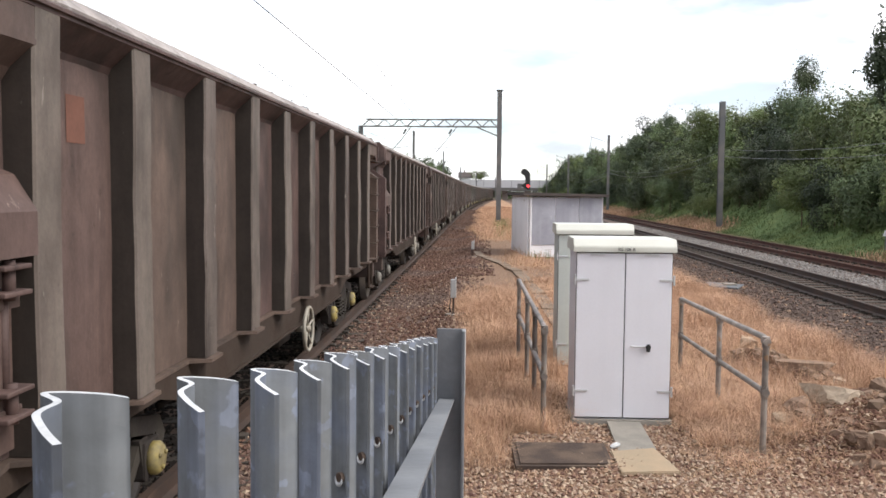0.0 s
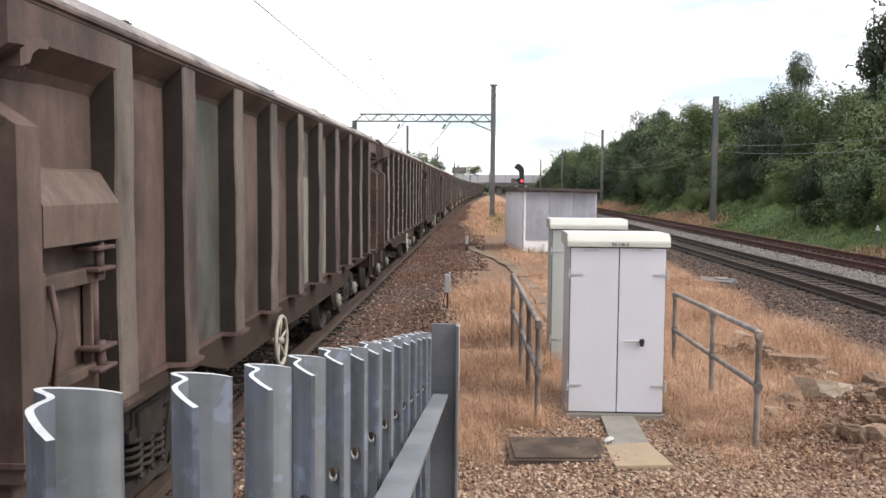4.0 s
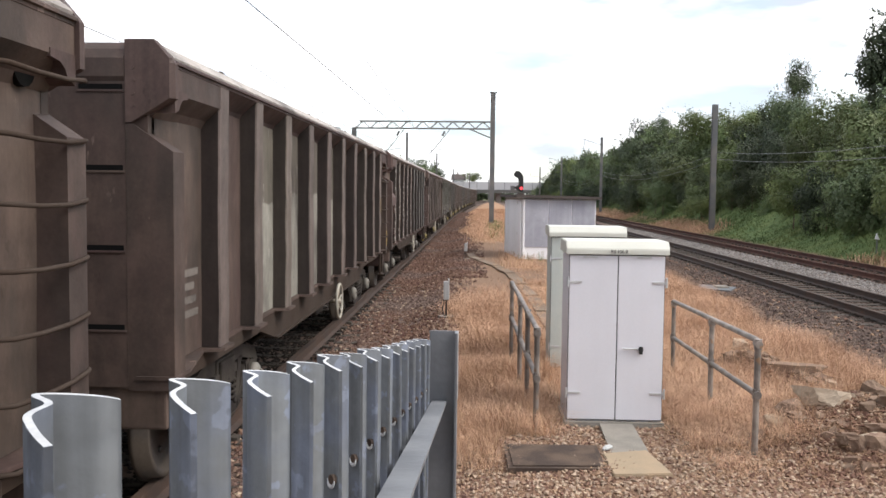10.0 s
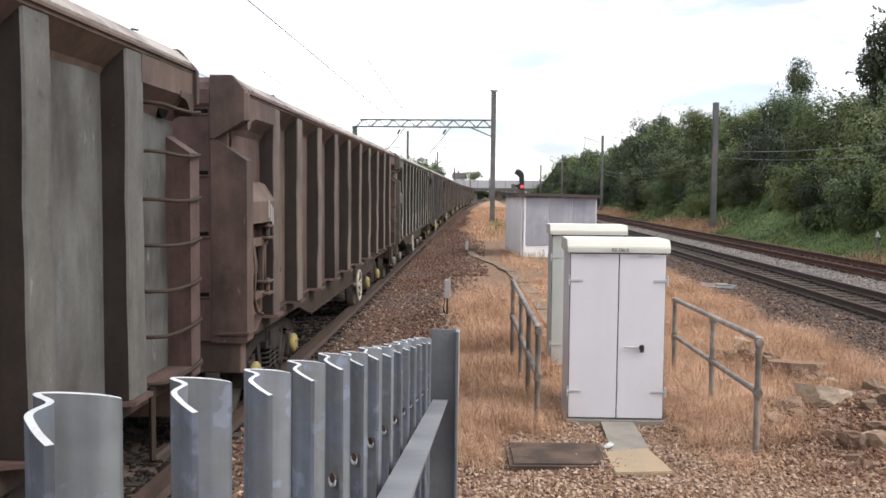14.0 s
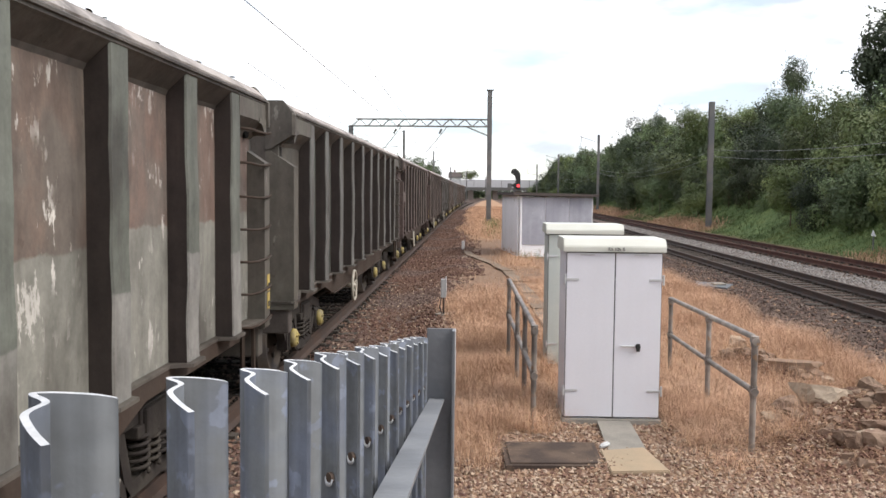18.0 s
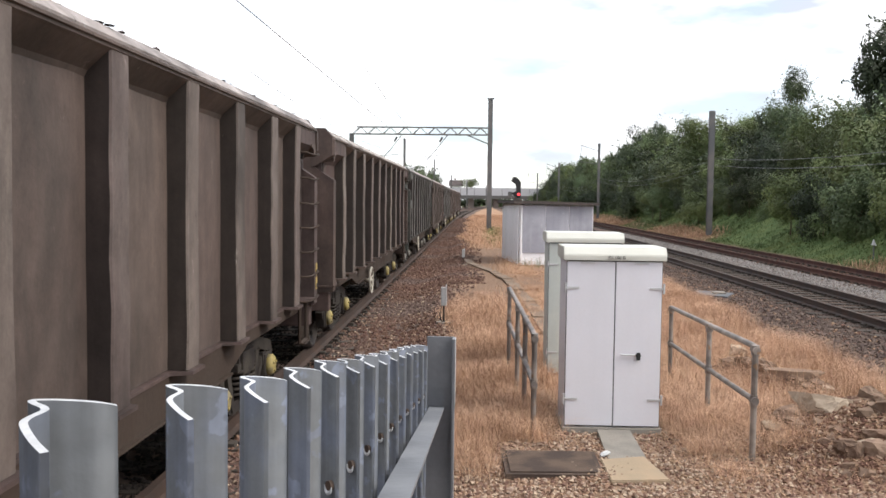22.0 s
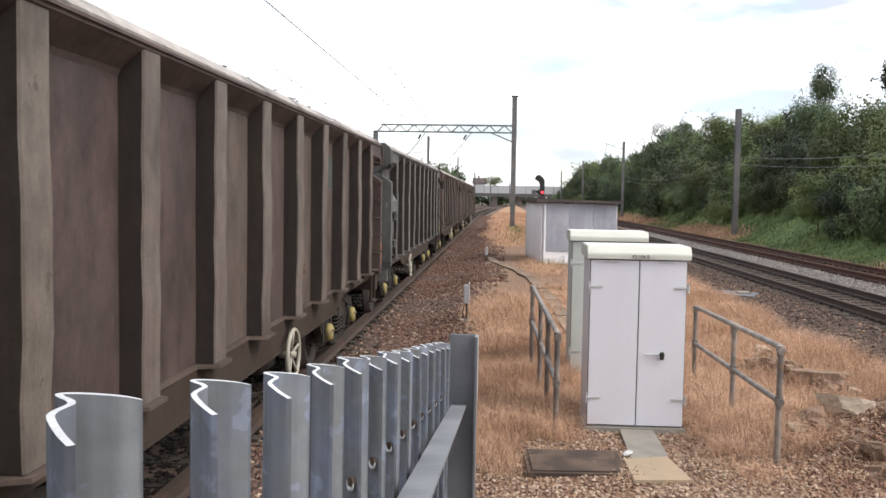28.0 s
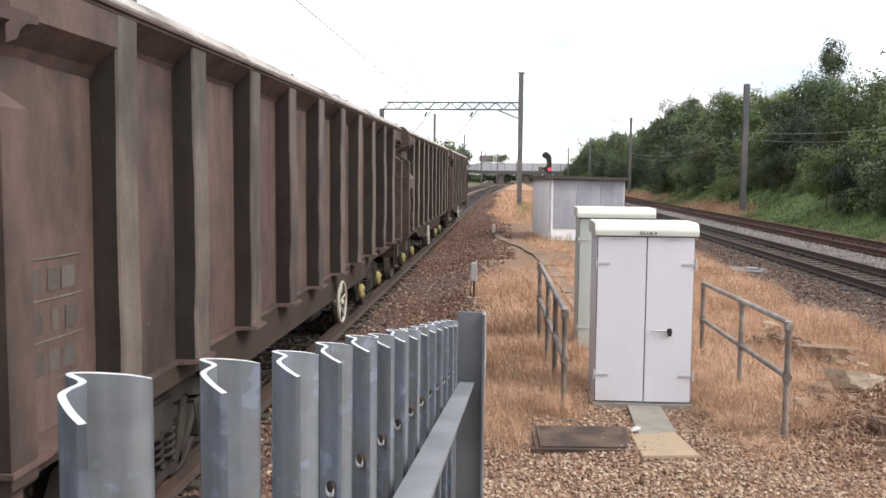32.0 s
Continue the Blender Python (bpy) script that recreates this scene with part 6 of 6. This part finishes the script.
bm = B()
prism(bm, ((299.6, 6.9), (304, 8.9), (308.4, 6.9)), along_x, -9.0, -4.2)
part("roof", bm, SHED_ROOF, house, "brown tiled roof")
bm = B()
box(bm, -7.2, -6.6, 303.6, 304.4, 8.4, 9.6)
part("chimney", bm, PIER_M, house)
for x in (-7.9, -5.9):
    bm = B()
    box(bm, x, x + 0.9, 299.96, 300.02, 5.2, 6.4)
    part("window", bm, BLACK, house)

# ---- small litter and markers ----
litter = thing("plastic_bottle", "crushed clear plastic bottle on the gravel", "bottle")
bm = B()
tube(bm, [(1.125, 7.70, 0.05), (1.145, 7.72, 0.055), (1.19, 7.77, 0.056), (1.215, 7.80, 0.05)], [0.010, 0.022, 0.024, 0.014], 7)
part("bottle_body", bm, CASE, litter)
plank = thing("plank", "short pale yellow plank lying in dry grass", "plank")
bm = B()
box(bm, 3.85, 4.5, 16.5, 16.62, 0.05, 0.09, 0.006)
part("board", bm, SLAB, plank)
sign = thing("marker_board", "small white triangular board at the foot of the bank", "sign")
bm = B()
prism(bm, ((15.84, 0.66), (16.03, 0.63), (15.91, 0.88)), along_y, 36.0, 36.05)
part("board", bm, CAB_WHITE, sign)
bm = B()
tube(bm, [(15.95, 36.06, -0.3), (15.95, 36.06, 0.8)], 0.03, 6)
part("stake", bm, MAST_M, sign)

# ---- rubble ----
rng = random.Random(5)


def rubble(x, y, sx, sy, sz, mat, label, seed, tilt=22, sink=0.3):
    """An angular broken lump: a rough block with its corners knocked off."""
    r = random.Random(seed)
    bm = B()
    box(bm, -sx, sx, -sy, sy, -sz, sz)
    for k in range(7):
        d = Vector((r.choice((-1, 1)) * r.uniform(0.3, 1), r.choice((-1, 1)) * r.uniform(0.3, 1), r.choice((-1, 1)) * r.uniform(0.2, 1))).normalized()
        reach = abs(d.x) * sx + abs(d.y) * sy + abs(d.z) * sz
        cut = bmesh.ops.bisect_plane(bm, geom=bm.verts[:] + bm.edges[:] + bm.faces[:], plane_co=d * reach * r.uniform(0.48, 0.74), plane_no=d, clear_outer=True)
        rim = [e for e in cut["geom_cut"] if isinstance(e, bmesh.types.BMEdge)]
        bmesh.ops.contextual_create(bm, geom=rim)
    if max(sx, sy) > 0.09:
        bmesh.ops.triangulate(bm, faces=bm.faces[:])
        bmesh.ops.subdivide_edges(bm, edges=bm.edges[:], cuts=2, use_grid_fill=True)
        for v in bm.verts:
            v.co += Vector((r.uniform(-1, 1), r.uniform(-1, 1), r.uniform(-1, 1))) * 0.1 * min(sx, sy, sz)
    for v in bm.verts:
        v.co *= r.uniform(0.95, 1.05)
    ob = place("rubble_lump", mesh_of("rubble_lump", bm, mat), m=pose(x, y, float(ground_z(x, y)) + sz * (1 - sink) - 0.02, r.uniform(-tilt, tilt), r.uniform(-tilt, tilt), r.uniform(0, 180)))
    return tagged(ob, label, "rubble", "rubble by the handrail")


rubble(3.02, 8.52, 0.12, 0.08, 0.10, RUBBLE_M, "grey lump of broken concrete on the spoil heap", 1, 14)
rubble(3.36, 8.62, 0.29, 0.15, 0.085, RUBBLE_PALE, "pale slab of broken concrete on the spoil heap", 12, 14, 0.3)
rubble(2.84, 8.42, 0.17, 0.08, 0.06, RUBBLE_PALE, "pale stone at the foot of the handrail", 3, 8)
rubble(3.02, 8.30, 0.07, 0.06, 0.05, RUBBLE_M, "small grey stone at the foot of the handrail", 9, 8)
rubble(4.25, 8.75, 0.14, 0.10, 0.07, RUBBLE_M, "grey lump of broken concrete on the spoil heap", 4)
rubble(3.95, 11.0, 0.38, 0.09, 0.07, RUBBLE_M, "grey kerb stone half buried in dry grass", 6, 6)
rubble(3.78, 12.7, 0.12, 0.09, 0.13, RUBBLE_PALE, "pale broken stone in dry grass", 7)
rubble(3.70, 11.3, 0.10, 0.07, 0.06, RUBBLE_M, "broken stone in dry grass", 8)
for k in range(44):
    y = rng.uniform(10.3, 12.2)
    x = 3.5 + 0.38 * (12.0 - y) + rng.gauss(0, 0.15)
    q = rng.uniform(0.025, 0.075) if k % 9 else 0.09
    rubble(x, y, q * 1.3, q, q * 0.7, RUBBLE_M if k % 6 != 2 else RUBBLE_PALE, "broken brown rubble lump in dry grass", 300 + k)
for k in range(170):
    a, d = rng.uniform(0, 6.28), rng.uniform(0, 1) ** 0.6
    x, y = 3.9 + math.cos(a) * d * 1.4, 8.2 + math.sin(a) * d * 1.1
    s = rng.uniform(0.02, 0.05) if k % 6 else rng.uniform(0.055, 0.10)
    rubble(x, y, s * rng.uniform(0.9, 1.6), s, s * rng.uniform(0.5, 0.9), RUBBLE_M if rng.random() < 0.93 else RUBBLE_PALE, "broken brown rubble lump on the spoil heap", 50 + k)


# ---- trees and bushes ----
def crown_mesh(name, seed, n, size, mat, radius=(1, 1, 1), lumps=9, shoots=0.2, small=0.16):
    """Leaves on the surfaces of many overlapping lumps, in a unit crown; an uneven outline with gaps."""
    r = np.random.default_rng(seed)
    c = r.normal(0, 1, (lumps, 3))
    c = c / np.linalg.norm(c, axis=1, keepdims=True) * r.uniform(0.25, 0.78, (lumps, 1))
    rad = r.uniform(small, 0.40, lumps)
    k = r.choice(lumps, n, p=rad ** 2 / (rad ** 2).sum())
    d = r.normal(0, 1, (n, 3))
    d /= np.linalg.norm(d, axis=1, keepdims=True)
    p = c[k] + d * (rad[k] * r.uniform(0.55, 1.08, n) ** 0.7)[:, None]
    # shoots that break the outline
    m = int(n * shoots)
    q = r.integers(0, 70, m)
    root = c[r.choice(lumps, 70)] + 0.0
    way = r.normal(0, 1, (70, 3)) * np.array((0.7, 0.7, 0.4)) + root * 0.8 + np.array((0, 0, 0.5))
    way /= np.linalg.norm(way, axis=1, keepdims=True)
    p[:m] = root[q] + way[q] * r.uniform(0.25, 0.62, (m, 1)) + r.normal(0, 0.028, (m, 3))
    nrm = d + r.normal(0, 0.26, (n, 3)) + np.array((0, 0, 0.25))
    nrm /= np.linalg.norm(nrm, axis=1, keepdims=True)
    u = np.cross(nrm, r.normal(0, 1, (n, 3)))
    u /= np.linalg.norm(u, axis=1, keepdims=True)
    v = np.cross(nrm, u)
    s = (size * r.uniform(0.5, 1.3, n))[:, None]
    p = p * np.array(radius)
    quad = np.stack([p - u * s * 0.5, p + v * s * 0.32 + u * s * 0.05, p + u * s * 0.6, p - v * s * 0.32 + u * s * 0.05], 1).reshape(-1, 3)
    i = np.arange(n) * 4
    me = bpy.data.meshes.new(name)
    me.from_pydata(quad.tolist(), [], np.stack([i, i + 1, i + 2, i + 3], -1).tolist())
    me.materials.append(mat)
    return me


def trunk_mesh(seed):
    r = random.Random(seed)
    bm = B()
    tube(bm, [(0, 0, -1.2), (0.01, 0, -0.5), (0.03, 0.02, -0.15), (0.02, 0.05, 0.1)], [0.075, 0.055, 0.04, 0.012], 7)
    for i in range(6):
        a, z = i * 1.05 + r.uniform(-0.3, 0.3), r.uniform(-0.5, -0.3)
        tube(bm, [(0, 0, z), (0.22 * math.cos(a), 0.22 * math.sin(a), z + 0.18), (0.5 * math.cos(a), 0.5 * math.sin(a), z + 0.35)], [0.03, 0.02, 0.006], 5)
    return mesh_of("trunk", bm, BARK, True)


TRUNKS = [trunk_mesh(i) for i in range(3)]
CROWNS = {"bush": [crown_mesh("crown", 10 + i, 9000, 0.055, LEAF_A, lumps=17, shoots=0.05, small=0.22) for i in range(3)],
          "dark": [crown_mesh("crown", 20 + i, 8500, 0.055, LEAF_B, lumps=16, shoots=0.05, small=0.22) for i in range(2)],
          "light": [crown_mesh("crown", 30 + i, 9000, 0.050, LEAF_C, lumps=18, shoots=0.07, small=0.2) for i in range(2)],
          "open": [crown_mesh("crown", 40 + i, 15000, 0.075, LEAF_B, lumps=30, shoots=0.10, small=0.17) for i in range(2)],
          "bush_far": [crown_mesh("crown", 60 + i, 5200, 0.075, LEAF_A, lumps=20) for i in range(3)],
          "dark_far": [crown_mesh("crown", 70 + i, 5200, 0.075, LEAF_B, lumps=20) for i in range(2)],
          "light_far": [crown_mesh("crown", 80 + i, 5200, 0.072, LEAF_C, lumps=20) for i in range(2)],
          "far": [crown_mesh("crown", 50 + i, 3600, 0.085, LEAF_B, lumps=14) for i in range(2)]}
TREE_RNG = random.Random(77)


def tree(name, label, kind, x, y, z, r, h):
    """A tree or bush whose crown is centred at z, with half-widths r and half-height h."""
    t = thing(name, label, "tree" if name == "tree" else "bush", "trees and bushes of the cutting", m=pose(x, y, z, 0, 0, TREE_RNG.uniform(0, 360)))
    crown = place("crown", TREE_RNG.choice(CROWNS[kind]), t)
    crown.scale = (r, r, h)
    tr = place("trunk", TREE_RNG.choice(TRUNKS), t)
    reach = z - float(ground_z(x, y))
    stout = r * (0.8 if name == "tree" else 0.3)
    tr.scale = (stout, stout, max(h, reach / 1.15))
    return t


CREST_Y = (24, 53, 58, 64, 70, 77, 82, 88, 92, 96, 103, 109, 116, 126, 133, 143, 152, 187, 236, 258)
CREST_Z = (7.8, 9.1, 9.5, 10.1, 10.6, 11.0, 10.6, 9.6, 8.3, 9.0, 10.2, 11.0, 11.6, 11.6, 11.0, 10.6, 10.0, 11.4, 11.0, 10.4)
y = 24.0
while y < 258:
    far = "_far" if y > 92 else ""
    x = 19.5 + TREE_RNG.uniform(-1.1, 1.2)
    r = TREE_RNG.uniform(1.9, 3.2)
    tree("bush", "dense green bush on the cutting slope", TREE_RNG.choice(["bush", "dark", "bush", "dark"]) + far, x, y, 4.1 + TREE_RNG.uniform(-0.6, 0.6), r, TREE_RNG.uniform(2.4, 3.2))
    tree("bush", "low green bush at the foot of the cutting slope", TREE_RNG.choice(["bush", "light", "dark", "dark"]) + far, x - 1.9 + TREE_RNG.uniform(-0.7, 0.6), y + 1.5, 2.2 + TREE_RNG.uniform(-0.5, 0.6), r * 0.66, TREE_RNG.uniform(1.6, 2.2))
    tall = TREE_RNG.uniform(2.2, 3.2)
    crest = float(np.interp(y, CREST_Y, CREST_Z))
    tree("tree", "leafy tree along the top of the cutting", TREE_RNG.choice(["bush", "dark", "bush", "light"]) + far, x + 3.0, y + 2, crest - tall + TREE_RNG.uniform(-0.7, 0.4), r * 1.1, tall)
    tree("bush", "tall bush deep in the hedge of the cutting", TREE_RNG.choice(["bush", "dark"]) + far, x + 4.2, y + 1.2, min(6.2, float(np.interp(y, CREST_Y, CREST_Z)) - 4.0), r * 1.2, 3.2)
    if y > 54:
        tree("bush", "tall bush behind the hedge of the cutting", TREE_RNG.choice(["bush", "dark", "dark"]) + far, x + 2.2, y + 0.5, crest - tall - 2.2, r, 2.4)
    y += 3.4 + y * 0.012
for x, y, z, r, h, leaf in ((17.0, 33.5, 2.0, 1.7, 2.0, "dark"), (17.5, 36.8, 2.1, 1.8, 2.1, "bush"), (17.1, 40.5, 2.1, 1.9, 2.1, "bush"), (17.6, 44.0, 2.2, 1.7, 2.0, "bush"), (18.0, 48.0, 2.3, 1.6, 1.9, "dark")):
    tree("bush", "leafy bush overhanging the foot of the bank", leaf, x, y, z, r, h)
for x, y, z, r, h in ((29.6, 84, 12.9, 2.15, 2.3), (22.9, 50, 9.6, 2.2, 2.8), (24.7, 51, 11.8, 2.29, 2.2), (27, 142, 11.4, 4.0, 4.2), (26.5, 133, 11.0, 3.0, 3.6)):
    tree("tree", "open-crowned tree standing above the hedge", "open" if 2.16 < r < 2.3 else "dark", x, y, z, r, h)
for x, y, z, r, h in ((-16.5, 243, 7.4, 5.5, 4.8), (-12.2, 247, 6.8, 4.6, 4.0), (-14.2, 240, 6.0, 4.5, 4.0), (-21, 240, 6.5, 6.0, 5.0), (-1.5, 300, 7.6, 3.4, 2.4)):
    tree("tree", "broad green tree beyond the goods line", "bush_far", x, y, z, r, h)
# scrub added to stand in for the shade under the bridge
for k in range(15):
    tree("bush", "scrub added for the darkness under the bridge", "far", -14 + k * 2.6, 284 + TREE_RNG.uniform(0, 14), 1.2 + TREE_RNG.uniform(0, 0.6), 3.6, 2.6)
for k in range(26):
    y = TREE_RNG.uniform(225, 330)
    tree("tree", "distant dark tree beyond the bridge", "far", -40 + k * 1.0 - (y - 225) * 0.05, y, 4.0 + TREE_RNG.uniform(0, 2.5), 4.5, 4.5)


# ---- what moves ----
def motions():
    for j, w in WAGONS.items():
        walk(w, [(k * 0.5, wagon_pose(j, k * 0.5)) for k in range(65)])
    for ws, q, j in WHEELSETS:
        walk(ws, [(k * 0.1, pose(0, q, 0.46, math.degrees(advance(k * 0.1) / 0.46) % 360)) for k in range(321)])


motions()
